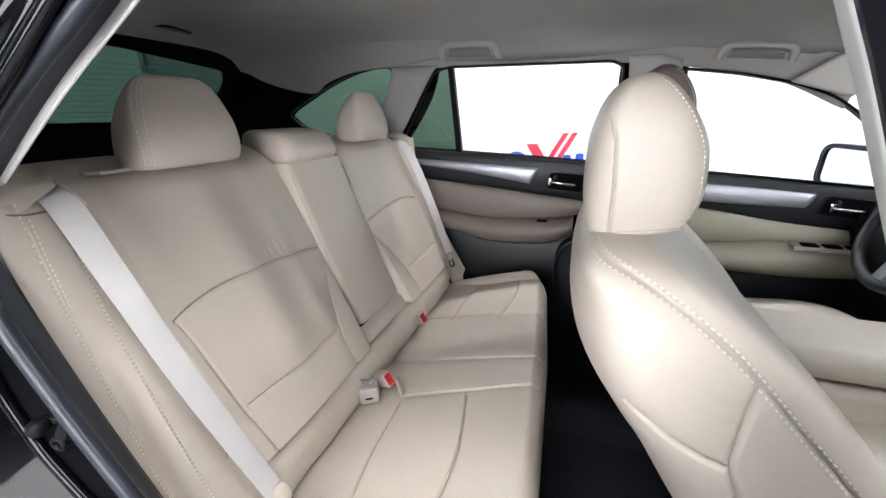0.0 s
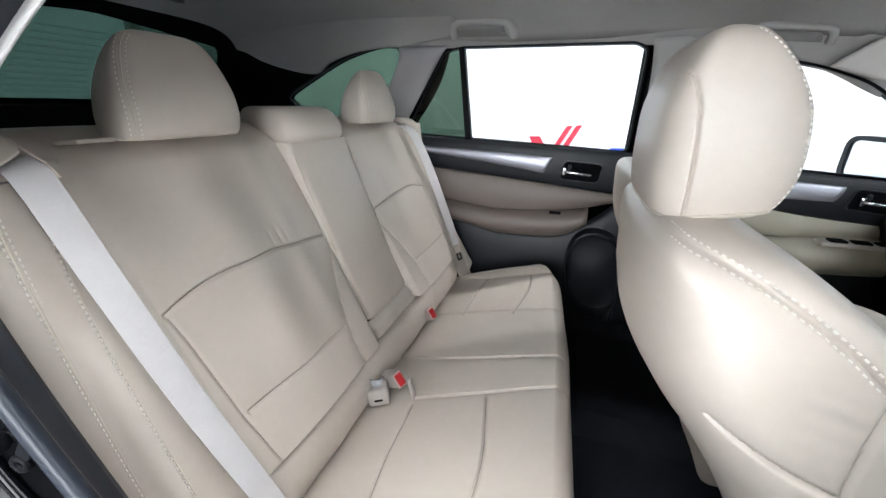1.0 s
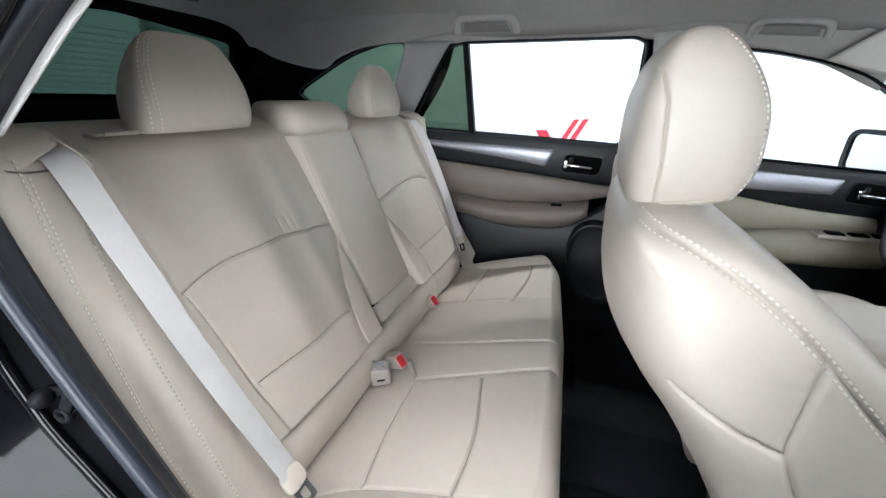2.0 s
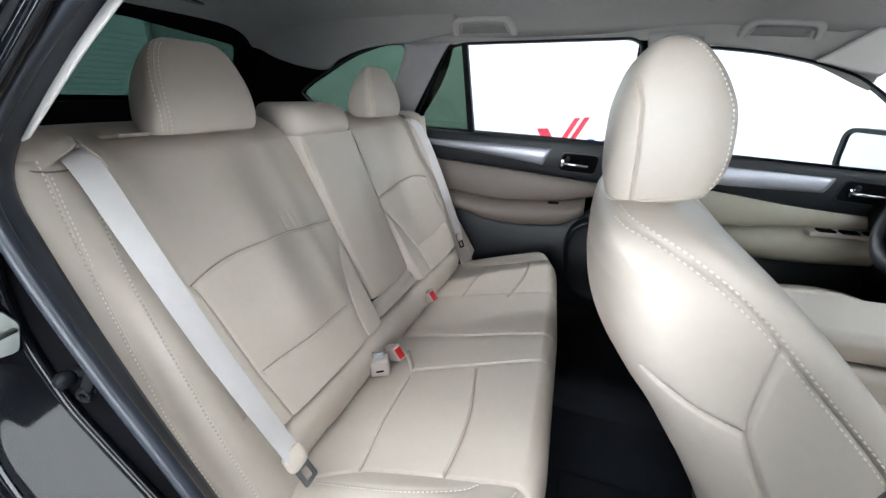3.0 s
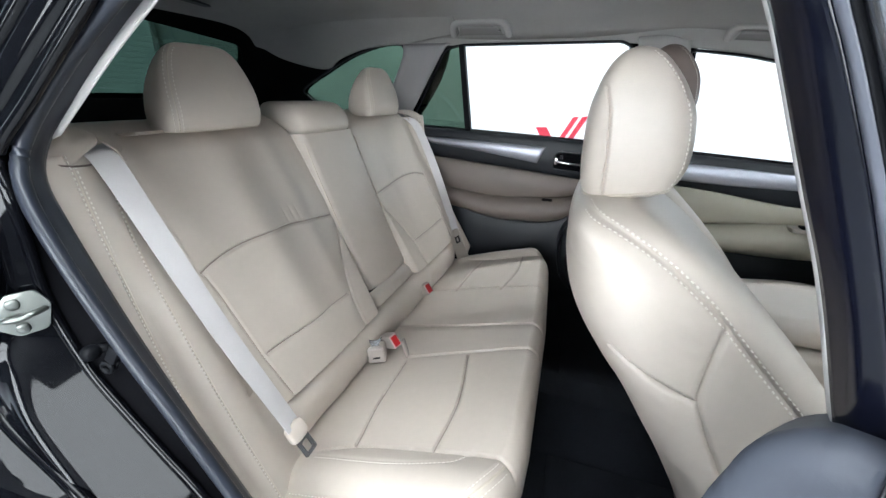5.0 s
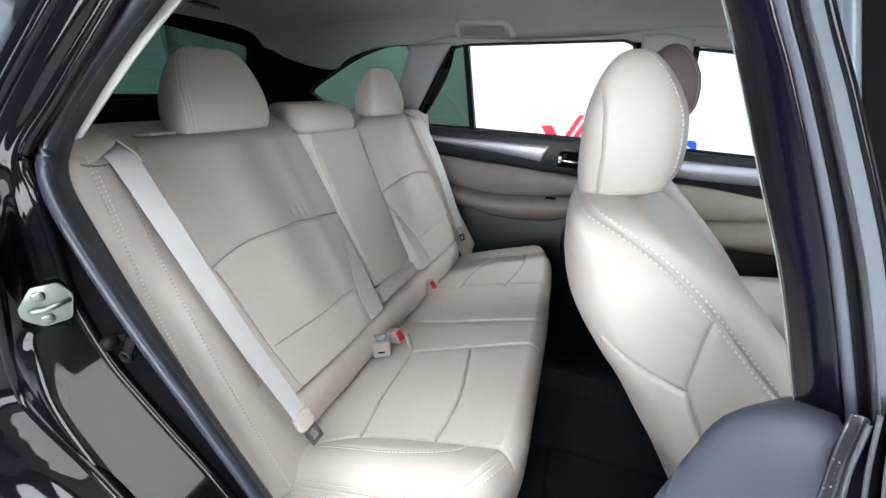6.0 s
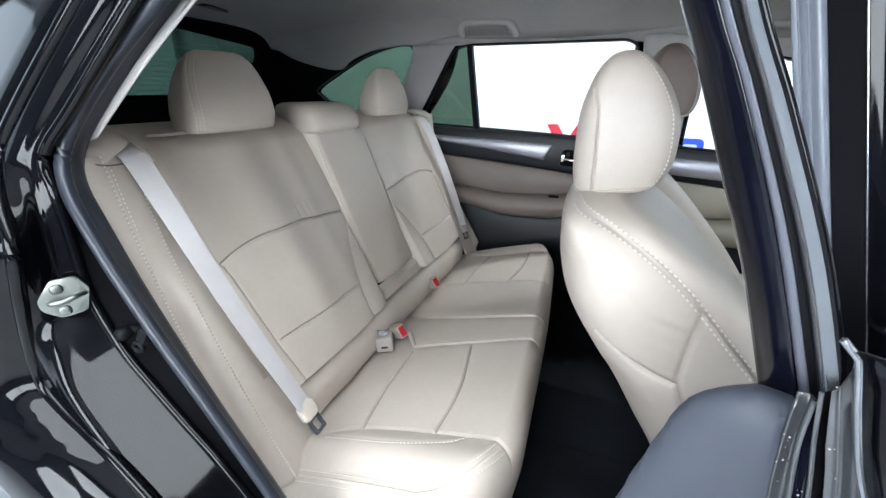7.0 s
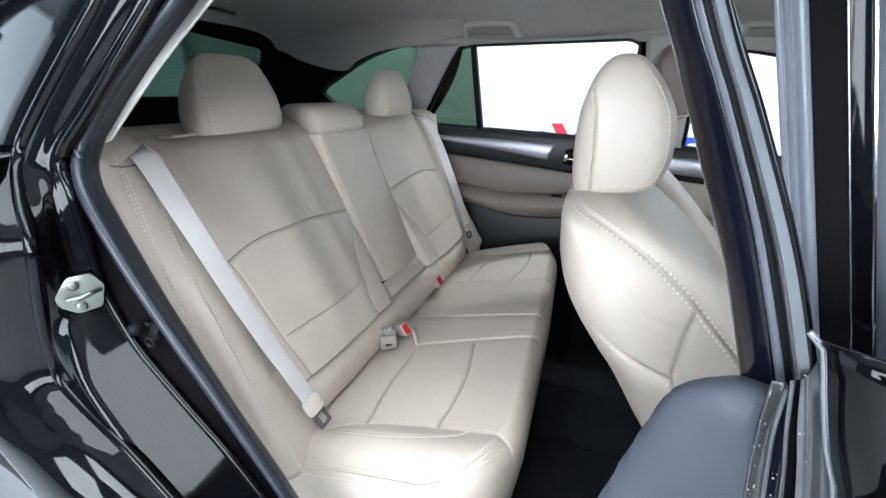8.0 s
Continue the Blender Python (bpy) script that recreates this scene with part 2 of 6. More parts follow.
def pane(outline, to3, bulge=0.0, n=10):
    """A window pane: one skin, bowed a little, filling the outline in rings towards its middle."""
    cu, cv = sum(q[0] for q in outline) / len(outline), sum(q[1] for q in outline) / len(outline)
    rows = []
    for k in range(n):
        f = 1 - k / n
        rows.append([Vector(to3(cu + (u - cu) * f, cv + (v - cv) * f)) for u, v in outline])
    bm = bmesh.new()
    vs = add_grid(bm, rows, close_u=True)
    bm.faces.new(vs[-1])
    bmesh.ops.recalc_face_normals(bm, faces=bm.faces)
    return bm


def rounded(outline, n=64):
    """Closed smooth loop through the outline's control points."""
    pts = [Vector((u, v, 0)) for u, v in outline]
    loop = pts[-1:] + pts + pts[:2]
    out = []
    per = max(3, n // len(pts))
    for i in range(1, len(loop) - 2):
        a, b, c, d = loop[i - 1:i + 3]
        for k in range(per):
            t = k / per
            q = 0.5 * ((2 * b) + (c - a) * t + (2 * a - 5 * b + 4 * c - d) * t * t + (3 * b - a - 3 * c + d) * t ** 3)
            out.append((q.x, q.y))
    return out


def filleted(outline, r, seg=5):
    """Closed loop of straight sides with rounded corners."""
    out, n = [], len(outline)
    for i in range(n):
        p, a, b = Vector(outline[i]), Vector(outline[i - 1]), Vector(outline[(i + 1) % n])
        ua, ub = a - p, b - p
        ra = min(r, ua.length * 0.45, ub.length * 0.45)
        s, e = p + ua.normalized() * ra, p + ub.normalized() * ra
        for k in range(seg + 1):
            t = k / seg
            q = (1 - t) ** 2 * s + 2 * t * (1 - t) * p + t * t * e
            out.append((q.x, q.y))
    return out


def ring(inner, outer, to3, thick):
    """A plate with one opening: outer and inner loops with as many points, mapped by to3, as thick as the vector."""
    thick = Vector(thick)
    a = [Vector(to3(u, v)) for u, v in inner]
    b = [Vector(to3(u, v)) for u, v in outer]
    return grid([a, b, [p + thick for p in b], [p + thick for p in a]], close_u=True, close_v=True)


def grown(loop, d):
    """A loop pushed outwards by d."""
    n = len(loop)
    area = sum(loop[i][0] * loop[(i + 1) % n][1] - loop[(i + 1) % n][0] * loop[i][1] for i in range(n))
    s = 1 if area > 0 else -1
    out = []
    for i in range(n):
        p, q = Vector(loop[i - 1]), Vector(loop[(i + 1) % n])
        t = (q - p).normalized()
        out.append((loop[i][0] + s * d * t.y, loop[i][1] - s * d * t.x))
    return out


def to_rect(loop, u0, u1, v0, v1):
    """Each point of the loop thrown outwards from its middle on to a rectangle."""
    cu, cv = sum(p[0] for p in loop) / len(loop), sum(p[1] for p in loop) / len(loop)
    out = []
    for u, v in loop:
        du, dv = u - cu, v - cv
        k = min(((u1 if du > 0 else u0) - cu) / du if abs(du) > 1e-9 else 1e9, ((v1 if dv > 0 else v0) - cv) / dv if abs(dv) > 1e-9 else 1e9)
        out.append((cu + du * k, cv + dv * k))
    return out


def superring(cx, cy, z, hx, hy, n=40, power=2.8, tilt=0.0):
    """A rounded-rectangle ring about (cx, cy) at height z."""
    out = []
    for k in range(n):
        w = 2 * math.pi * k / n
        c, s = math.cos(w), math.sin(w)
        u, v = math.copysign(abs(c) ** (2 / power), c), math.copysign(abs(s) ** (2 / power), s)
        out.append(Vector((cx + hx * u, cy + hy * v, z + tilt * hx * u)))
    return out


def even_ring(cx, cy, z, hx, hy, n, power):
    """A rounded-rectangle ring whose points stand at even distances."""
    w = np.linspace(0, 2 * math.pi, 721)
    c, s = np.cos(w), np.sin(w)
    u, v = hx * np.sign(c) * np.abs(c) ** (2 / power), hy * np.sign(s) * np.abs(s) ** (2 / power)
    run = np.concatenate([[0], np.cumsum(np.hypot(np.diff(u), np.diff(v)))])
    at = np.linspace(0, run[-1], n + 1)[:-1]
    return np.column_stack([cx + np.interp(at, run, u), cy + np.interp(at, run, v), np.full(n, z)])


def puff(c, half, power=3.0, n=28, m=None, pinch=0.0):
    """A stuffed pad: a rounded block about c."""
    rows = []
    for i in range(1, n):
        w = math.pi * i / n - math.pi / 2
        s, k = math.sin(w), math.cos(w)
        zz, rr = math.copysign(abs(s) ** (2 / power), s), abs(k) ** (2 / power)
        rows.append(superring(0, 0, half[2] * zz, half[0] * rr, half[1] * rr * (1 - pinch * max(0, zz)), 40, power))
    bm = grid(rows, close_u=True, caps=True)
    bm.transform(Matrix.Translation(c) @ (m if m is not None else Matrix.Identity(4)))
    return bm


def stitches(ctrl, normal, length=0.0045, gap=0.0026, width=0.0011, lift=0.0008):
    """A run of short thread ends along a curve."""
    bm = bmesh.new()
    total = sum((a - b).length for a, b in zip(*(lambda q: (q, q[1:]))(curve_pts(ctrl, 200))))
    n = max(2, int(total / (length + gap)))
    pts = curve_pts(ctrl, n * 4)
    nor = Vector(normal).normalized()
    for i in range(n):
        a, b = pts[i * 4], pts[i * 4 + 2]
        d = (b - a).normalized()
        s = d.cross(nor).normalized() * width
        h = nor * lift
        v = [bm.verts.new(q) for q in (a - s, b - s, b + s, a + s, a + h * 2, b + h * 2)]
        bm.faces.new((v[0], v[1], v[5], v[4]))
        bm.faces.new((v[3], v[4], v[5], v[2]))
        bm.faces.new((v[0], v[4], v[3]))
        bm.faces.new((v[1], v[2], v[5]))
    bmesh.ops.recalc_face_normals(bm, faces=bm.faces)
    return bm


def merged(*parts):
    out = bmesh.new()
    for b in parts:
        me = bpy.data.meshes.new("tmp")
        b.to_mesh(me)
        b.free()
        out.from_mesh(me)
        bpy.data.meshes.remove(me)
    return out


def settle(P, pts, axis, lift=0.0):
    """Lay points on a surface given by its points P (n x 3): the coordinate along the axis is taken from the nearest ones."""
    keep = [k for k in range(3) if k != axis]
    out = []
    for q in pts:
        d = np.hypot(P[:, keep[0]] - q[keep[0]], P[:, keep[1]] - q[keep[1]])
        near = np.argsort(d)[:5]
        w = 1 / (d[near] + 1e-4)
        v = Vector(q)
        v[axis] = float((P[near, axis] * w).sum() / w.sum()) + lift
        out.append(v)
    return out


def part(name, bm, material, parent=None, label="", solid=0.0, flat=False):
    """One mesh object from a bmesh, under a thing or a part."""
    me = bpy.data.meshes.new(name)
    bm.to_mesh(me)
    bm.free()
    me.materials.append(material)
    if not flat:
        me.shade_smooth()
        me.set_sharp_from_angle(angle=radians(42))
    ob = new(name, me)
    if parent is not None:
        ob.parent = parent
    if solid:
        mod = ob.modifiers.new("thickness", "SOLIDIFY")
        mod.thickness, mod.offset = solid, 0.0
    if label:
        ob["label"] = label
    return ob


def thing(name, label, category, group="", at=(0, 0, 0), kind=""):
    ob = new(name)
    ob.empty_display_size = 0.05
    return tagged(ob, label, category, group, kind)


def solid_thing(name, bm, material, label, category, group="", kind="", solid=0.0):
    return tagged(part(name, bm, material, solid=solid), label, category, group, kind)


def seam_dip(P, seams, depth=0.005, width=0.006):
    """How far each of the points (n x 2) sinks towards the seams (polylines in the same plane)."""
    P = np.asarray(P, float)
    best = np.full(len(P), 9.0)
    for s in seams:
        q = np.array([(v[0], v[1]) for v in curve_pts([(u, v, 0) for u, v in s], 24)])
        for a, b in zip(q, q[1:]):
            d = b - a
            t = np.clip(((P - a) @ d) / max(d @ d, 1e-12), 0, 1)
            best = np.minimum(best, np.hypot(*(P - a - t[:, None] * d).T))
    return depth * np.exp(-(best / width) ** 2)


# ---------------------------------------------------------------- studio
def wall_box(name, lo, hi, material, label):
    solid_thing(name, box(lo, hi, 0), material, label, "wall", kind="structure")


X0, X1, Y0, Y1, Z1 = STUDIO_X[0], STUDIO_X[1], STUDIO_Y[0], STUDIO_Y[1], STUDIO_Z[1]
wall_box("wall_north", (X0 - 0.1, Y1, 0), (X1 + 0.1, Y1 + 0.1, Z1), M_WALL, "white painted studio wall with a printed sign")
wall_box("wall_south", (X0 - 0.1, Y0 - 0.1, 0), (X1 + 0.1, Y0, Z1), M_DARKWALL, "dark painted studio wall beside the open doors")
wall_box("wall_west", (X0 - 0.1, Y0, 0), (X0, Y1, Z1), M_WALL, "white painted studio wall behind the car")
wall_box("wall_east", (X1, Y0, 0), (X1 + 0.1, Y1, Z1), M_WALL, "white painted studio wall ahead of the car")
solid_thing("floor", box((X0 - 0.1, Y0 - 0.1, -0.1), (X1 + 0.1, Y1 + 0.1, 0), 0), M_FLOOR, "smooth grey studio floor under the car", "floor", kind="structure")
solid_thing("ceiling", box((X0 - 0.1, Y0 - 0.1, Z1), (X1 + 0.1, Y1 + 0.1, Z1 + 0.1), 0), M_CEILING, "grey studio ceiling with light panels", "ceiling", kind="structure")


def ceiling_light(x, y, sx, sy, material):
    t = thing("ceiling_light", "long white studio light panel on the ceiling", "ceiling light", "studio light panels")
    hole, rim = filleted([(-sx, -sy), (sx, -sy), (sx, sy), (-sx, sy)], 0.02), None
    rim = grown(hole, 0.04)
    part("frame", ring(hole, rim, lambda u, v: (x + u, y + v, Z1 - 0.06), (0, 0, 0.058)), M_BLACKTRIM, t)
    part("diffuser", sheet(hole, lambda u, v: (x + u, y + v, Z1 - 0.05), (0, 0, 0.01)), material, t)


def wall_light(to3, inward, sx, sz, material, label, rim=None):
    """Upright light panel on a wall: to3 maps its plane, inward points into the room."""
    t = thing("wall_light", label, "wall light", "studio light panels")
    hole = filleted([(-sx, -sz), (sx, -sz), (sx, sz), (-sx, sz)], 0.02)
    n = Vector(inward)
    part("frame", ring(hole, grown(hole, 0.04), to3, n * 0.06), rim or M_BLACKTRIM, t)
    part("diffuser", sheet(hole, lambda u, v: Vector(to3(u, v)) + n * 0.02, n * 0.01), material, t)


# added fill panels, out of view, that brighten whatever faces the open door
for lx in (-0.25, 1.65):
    wall_light(lambda u, v: (lx + u, Y0, 1.60 + v), (0, 1, 0), 0.92, 0.70, M_WALLLAMP, "tall white fill panel added on the dark wall, out of view")
# added fill: a glow for the rear glass, then one through the windscreen
wall_light(lambda u, v: (X0, -0.7 + u, 1.55 + v), (1, 0, 0), 3.6, 1.48, M_BACKLAMP, "wide dim fill panel added behind the car", M_WALL)
wall_light(lambda u, v: (X1, -0.2 + u, 1.8 + v), (-1, 0, 0), 2.2, 0.8, M_FRONTLAMP, "fill panel added ahead of the car, out of view")
for lx, ly, sx, sy, lamp in ((1.5, -1.80, 2.4, 0.55, M_LAMP), (0.6, 2.0, 3.0, 0.065, M_WASHLAMP), (3.4, 0.0, 0.05, 1.6, M_FARLAMP)):
    ceiling_light(lx, ly, sx, sy, lamp)


def wall_sign():
    """Printed sign: a red slanted pair of strokes between blue blocks, as plain shapes."""
    t = thing("wall_sign", "red and blue printed sign on the white studio wall", "sign")
    flat = lambda u, v: (u, Y1 - 0.006, v)
    part("red_stroke", sheet([(0.02, 0.96), (0.12, 0.965), (0.29, 0.69), (0.19, 0.69)], flat, (0, 0.003, 0)), M_LOGO_RED, t)
    part("red_stroke", sheet([(0.345, 1.06), (0.395, 1.063), (0.19, 0.69), (0.14, 0.69)], flat, (0, 0.002, 0)), M_LOGO_RED, t)
    part("red_stroke", sheet([(0.425, 1.065), (0.475, 1.068), (0.27, 0.69), (0.22, 0.69)], flat, (0, 0.002, 0)), M_LOGO_RED, t)
    hoop = rounded([(-0.17, 0.78), (-0.14, 0.86), (-0.07, 0.89), (0.0, 0.87), (0.03, 0.80), (0.0, 0.72), (-0.07, 0.69), (-0.14, 0.71)], 40)
    cu, cv = -0.07, 0.785
    part("blue_block", ring([(cu + (u - cu) * 0.55, cv + (v - cv) * 0.5) for u, v in hoop], hoop, flat, (0, 0.003, 0)), M_LOGO_BLUE, t)
    for x, w, h in ((0.36, 0.07, 0.87), (0.47, 0.07, 0.885), (0.60, 0.05, 0.88), (0.72, 0.17, 0.885), (0.94, 0.12, 0.885)):
        part("blue_block", sheet(filleted([(x, 0.69), (x + w, 0.69), (x + w, h), (x, h)], 0.02), flat, (0, 0.003, 0)), M_LOGO_BLUE, t)
    hoop = filleted([(1.12, 0.69), (1.32, 0.69), (1.32, 0.88), (1.12, 0.88)], 0.05)
    cu, cv = 1.22, 0.785
    part("blue_block", ring([(cu + (u - cu) * 0.55, cv + (v - cv) * 0.5) for u, v in hoop], hoop, flat, (0, 0.003, 0)), M_LOGO_BLUE, t)


wall_sign()


# ---------------------------------------------------------------- car shell
def side_y(z):
    """Half width of the cabin at a height: upright below the sill, leaning in above it."""
    return 0.735 - 0.33 * max(0.0, z - 1.09)


car = thing("car_body", "black estate car with ivory interior parked in a studio", "car")


def liner_z(x, y):
    e = abs(y) / 0.63
    ends = max(0.0, (-0.30 - x) / 0.62) ** 2 * 0.075 + max(0.0, (x - 0.75) / 0.55) ** 2 * 0.05
    return 1.515 - 0.095 * e ** 6 - ends


def liner_wide(x):
    return 0.625 - 0.05 * max(0, (-0.3 - x) / 0.6) - 0.03 * max(0, (x - 0.75) / 0.5)


def headliner():
    rows = []
    for i in range(61):
        x = -0.86 + 2.1 * i / 60
        wide = liner_wide(x) * (1 - 0.16 * max(0.0, (-0.42 - x) / 0.44))
        rows.append([(x, wide * (j / 24 - 1) , liner_z(x, 0.63 * (j / 24 - 1) * wide / liner_wide(x))) for j in range(49)])
    return grid(rows)


part("headliner", headliner(), M_LINER, car, "grey cloth headliner", solid=0.006)

# outer roof skin, over the liner
rows = []
for i in range(41):
    x = -1.05 + 2.35 * i / 40
    rows.append([(x, 0.69 * (j / 20 - 1), liner_z(min(max(x, -0.86), 1.24), 0.6 * (j / 20 - 1)) + 0.045) for j in range(41)])
part("roof_panel", grid(rows), M_PAINT, car, "black gloss roof panel", solid=0.004)

# ceiling belt anchor slot, with its small lid
slot_at = pose(-0.68, 0.10, liner_z(-0.68, 0.10) - 0.004, 0, 5, 18)
part("belt_slot", prism(filleted([(-0.035, -0.055), (0.035, -0.055), (0.035, 0.055), (-0.035, 0.055)], 0.015), 0.006, slot_at, 0.002), M_BLACKTRIM, car, "black ceiling belt slot")

# far rear door opening: pillar trims
far = lambda u, v: (u, side_y(v), v)
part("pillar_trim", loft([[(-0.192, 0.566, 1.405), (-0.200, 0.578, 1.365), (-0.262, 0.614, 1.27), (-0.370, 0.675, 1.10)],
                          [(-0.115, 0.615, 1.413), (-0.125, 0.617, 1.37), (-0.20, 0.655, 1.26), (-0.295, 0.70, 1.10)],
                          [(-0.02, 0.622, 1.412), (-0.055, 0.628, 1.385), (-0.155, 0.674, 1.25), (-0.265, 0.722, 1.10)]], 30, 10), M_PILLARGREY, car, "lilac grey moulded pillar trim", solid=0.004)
part("pillar_trim", loft([[(0.62, 0.622, 1.415), (0.632, 0.655, 1.30), (0.635, 0.728, 1.06)],
                          [(0.70, 0.605, 1.415), (0.71, 0.64, 1.30), (0.715, 0.71, 1.06)],
                          [(0.775, 0.622, 1.40), (0.785, 0.655, 1.29), (0.80, 0.728, 1.04)]], 24, 10), M_LINER, car, "grey cloth pillar trim", solid=0.004)
# roof side rail between the liner and the windows
part("roof_rail_trim", loft([[(-0.20, 0.596, 1.444), (0.2, 0.604, 1.443), (0.62, 0.604, 1.440), (1.0, 0.600, 1.425), (1.24, 0.585, 1.375)],
                             [(-0.20, 0.612, 1.424), (0.2, 0.622, 1.422), (0.62, 0.622, 1.418), (1.0, 0.630, 1.380), (1.24, 0.655, 1.31)],
                             [(-0.20, 0.62, 1.405), (0.2, 0.637, 1.405), (0.62, 0.638, 1.398), (1.0, 0.652, 1.345), (1.24, 0.69, 1.25)]], 40, 6), M_LINER, car, solid=0.004)

# liner sweeping down over the quarter window and the tail
for s in (1, -1):
    low = [(-0.88, 0.556, 1.434), (-0.77, 0.560, 1.374), (-0.623, 0.562, 1.334), (-0.523, 0.562, 1.325), (-0.464, 0.562, 1.360), (-0.36, 0.562, 1.392), (-0.239, 0.562, 1.405), (-0.180, 0.566, 1.406), (-0.09, 0.584, 1.422), (0.02, 0.598, 1.440)]
    top = [(x, liner_wide(x) * 0.80, liner_z(x, 0.63 * 0.80) + 0.004) for x, y, z in low]
    part("liner_corner", loft([[(x, s * y, z) for x, y, z in top], [(x, s * (liner_wide(x) * 0.40 + y * 0.5 + 0.012), z * 0.40 + (liner_z(x, 0.55) - 0.006) * 0.60) for x, y, z in low], [(x, s * y, z) for x, y, z in low]], 60, 12), M_LINER, car, solid=0.003)

# rear quarter wall of the cargo space, with its window
quarter = rounded([(-0.705, 1.247), (-0.60, 1.297), (-0.43, 1.367), (-0.29, 1.402), (-0.215, 1.404), (-0.196, 1.388), (-0.205, 1.355), (-0.265, 1.268), (-0.335, 1.165), (-0.45, 1.14), (-0.64, 1.18), (-0.70, 1.22)], 72)


def cut_tail(loop):
    """Trim the side panel to the tailgate's slope and to the pillar's."""
    return [(max(min(u, float(np.interp(v, (1.10, 1.27, 1.365, 1.405), (-0.352, -0.246, -0.196, -0.187)))), v - 2.25), v) for u, v in loop]



cargo_map = lambda u, v: (u, 0.70 - 0.40 * (v - 1.09), v)
part("cargo_wall", ring(quarter, cut_tail(to_rect(quarter, -1.25, -0.187, 0.60, 1.435)), cargo_map, (0, 0.02, 0)), M_BLACK, car, "black cargo side trim")
part("quarter_trim", ring(quarter, grown(quarter, 0.006), lambda u, v: (u, 0.694 - 0.40 * (v - 1.09), v), (0, 0.008, 0)), M_BLACKTRIM, car)
w = part("quarter_window", pane(grown(quarter, 0.006), lambda u, v: (u, 0.712 - 0.40 * (v - 1.09), v)), M_PRIVACY, car, "green tinted quarter window")
w.visible_shadow = False
near_map = lambda u, v: (u, -(0.70 - 0.40 * (v - 1.09)), v)
part("cargo_wall", ring(quarter, cut_tail(to_rect(quarter, -1.25, -0.187, 0.60, 1.435)), near_map, (0, -0.02, 0)), M_BLACK, car, "black cargo side trim")

# tailgate with its sloping window
hatch = filleted([(-0.47, 1.205), (0.47, 1.205), (0.505, 1.345), (0.44, 1.405), (0.0, 1.438), (-0.44, 1.405), (-0.505, 1.345)], 0.05)
hatch_map = lambda u, v: (-1.15 + 1.0 * (v - 1.1), u, v)
part("tailgate", ring(hatch, to_rect(hatch, -0.72, 0.72, 0.55, 1.52), hatch_map, (-0.02, 0, 0.02)), M_BLACK, car, "black tailgate lining")
part("tailgate_panel", sheet([(-0.72, 0.50), (0.72, 0.50), (0.72, 1.16), (-0.72, 1.16)], lambda u, v: (-1.158 + (v - 1.1), u, v), (-0.02, 0, 0.02)), M_BLACK, car)
w = part("rear_window", pane(grown(hatch, 0.006), lambda u, v: (-1.156 + 1.0 * (v - 1.1), u, v)), M_REAR, car, "green tinted heated rear window")
w.visible_shadow = False
wires = [tube([(-1.152 + (z - 1.1), -0.44, z), (-1.152 + (z - 1.1), 0.44, z)], 0.0004, 6, 4) for z in [1.225 + 0.0155 * k for k in range(12)]]
tagged(part("heating_wire", merged(*wires), M_BLACKTRIM, car), kind="stuff")
part("tailgate_strip", box((-1.115, -0.02, 1.168), (-1.100, 0.17, 1.180), 0.003), M_GREYPLASTIC, car, "pale strip on the tailgate lining")
part("cargo_floor", box((-1.3, -0.72, 0.70), (-0.20, 0.72, 0.72), 0.004), M_CARPET, car, "black cargo carpet")

# cabin floor, sill and tunnel
solid = [(-0.4, 0.46), (0.30, 0.40), (0.50, 0.355), (0.95, 0.35), (1.35, 0.36), (1.75, 0.55)]
rows = []
for j in range(33):
    y = -0.72 + 1.44 * j / 32
    hump = 0.13 * math.exp(-(y / 0.10) ** 4)
    edge = 0.07 * max(0, (abs(y) - 0.62) / 0.1) ** 2
    rows.append([p + Vector((0, 0, hump + edge)) for p in curve_pts([(x, y, z) for x, z in solid], 60)])
part("cabin_floor", grid(rows), M_CARPET, car, "charcoal carpeted cabin floor", solid=0.01)
part("floor_mat", box((0.52, 0.14, 0.362), (0.86, 0.60, 0.374), 0.004), M_CARPET, car, "dark carpet mat")
part("floor_mat", box((0.52, -0.60, 0.362), (0.86, -0.14, 0.374), 0.004), M_CARPET, car, "dark carpet mat")
part("sill_plate", box((0.05, -0.76, 0.40), (0.75, -0.66, 0.445), 0.012, 3), M_SLATE, car, "grey door sill plate")

# bulkhead, dashboard and windscreen surround
dash = [[(1.42, y, 0.60), (1.38, y, 0.78), (1.36, y, 0.90), (1.42, y, 0.985), (1.60, y, 1.01), (1.90, y, 1.02)] for y in (-0.72, -0.4, -0.1, 0.2, 0.5, 0.72)]
part("dashboard", loft(dash, 40, 20), M_BLACKTRIM, car, "black dashboard", solid=0.01)
part("bulkhead", box((1.75, -0.72, 0.40), (1.80, 0.72, 1.0), 0.01), M_BLACK, car)
for s in (1, -1):
    part("windscreen_pillar", loft([[(1.20, s * 0.63, 1.35), (1.45, s * 0.69, 1.18), (1.85, s * 0.72, 1.00)],
                                    [(1.17, s * 0.58, 1.375), (1.45, s * 0.655, 1.19), (1.88, s * 0.69, 1.01)],
                                    [(1.22, s * 0.56, 1.37), (1.50, s * 0.64, 1.20), (1.92, s * 0.68, 1.01)]], 20, 6), M_GREYPLASTIC, car, "grey windscreen pillar trim", solid=0.006)
w = part("windscreen", loft([[(1.24, -0.60, 1.375), (1.9, -0.68, 1.0)], [(1.27, 0, 1.41), (1.98, 0, 1.0)], [(1.24, 0.60, 1.375), (1.9, 0.68, 1.0)]], 12, 12), M_CLEAR, car, "clear windscreen")
w.visible_shadow = False


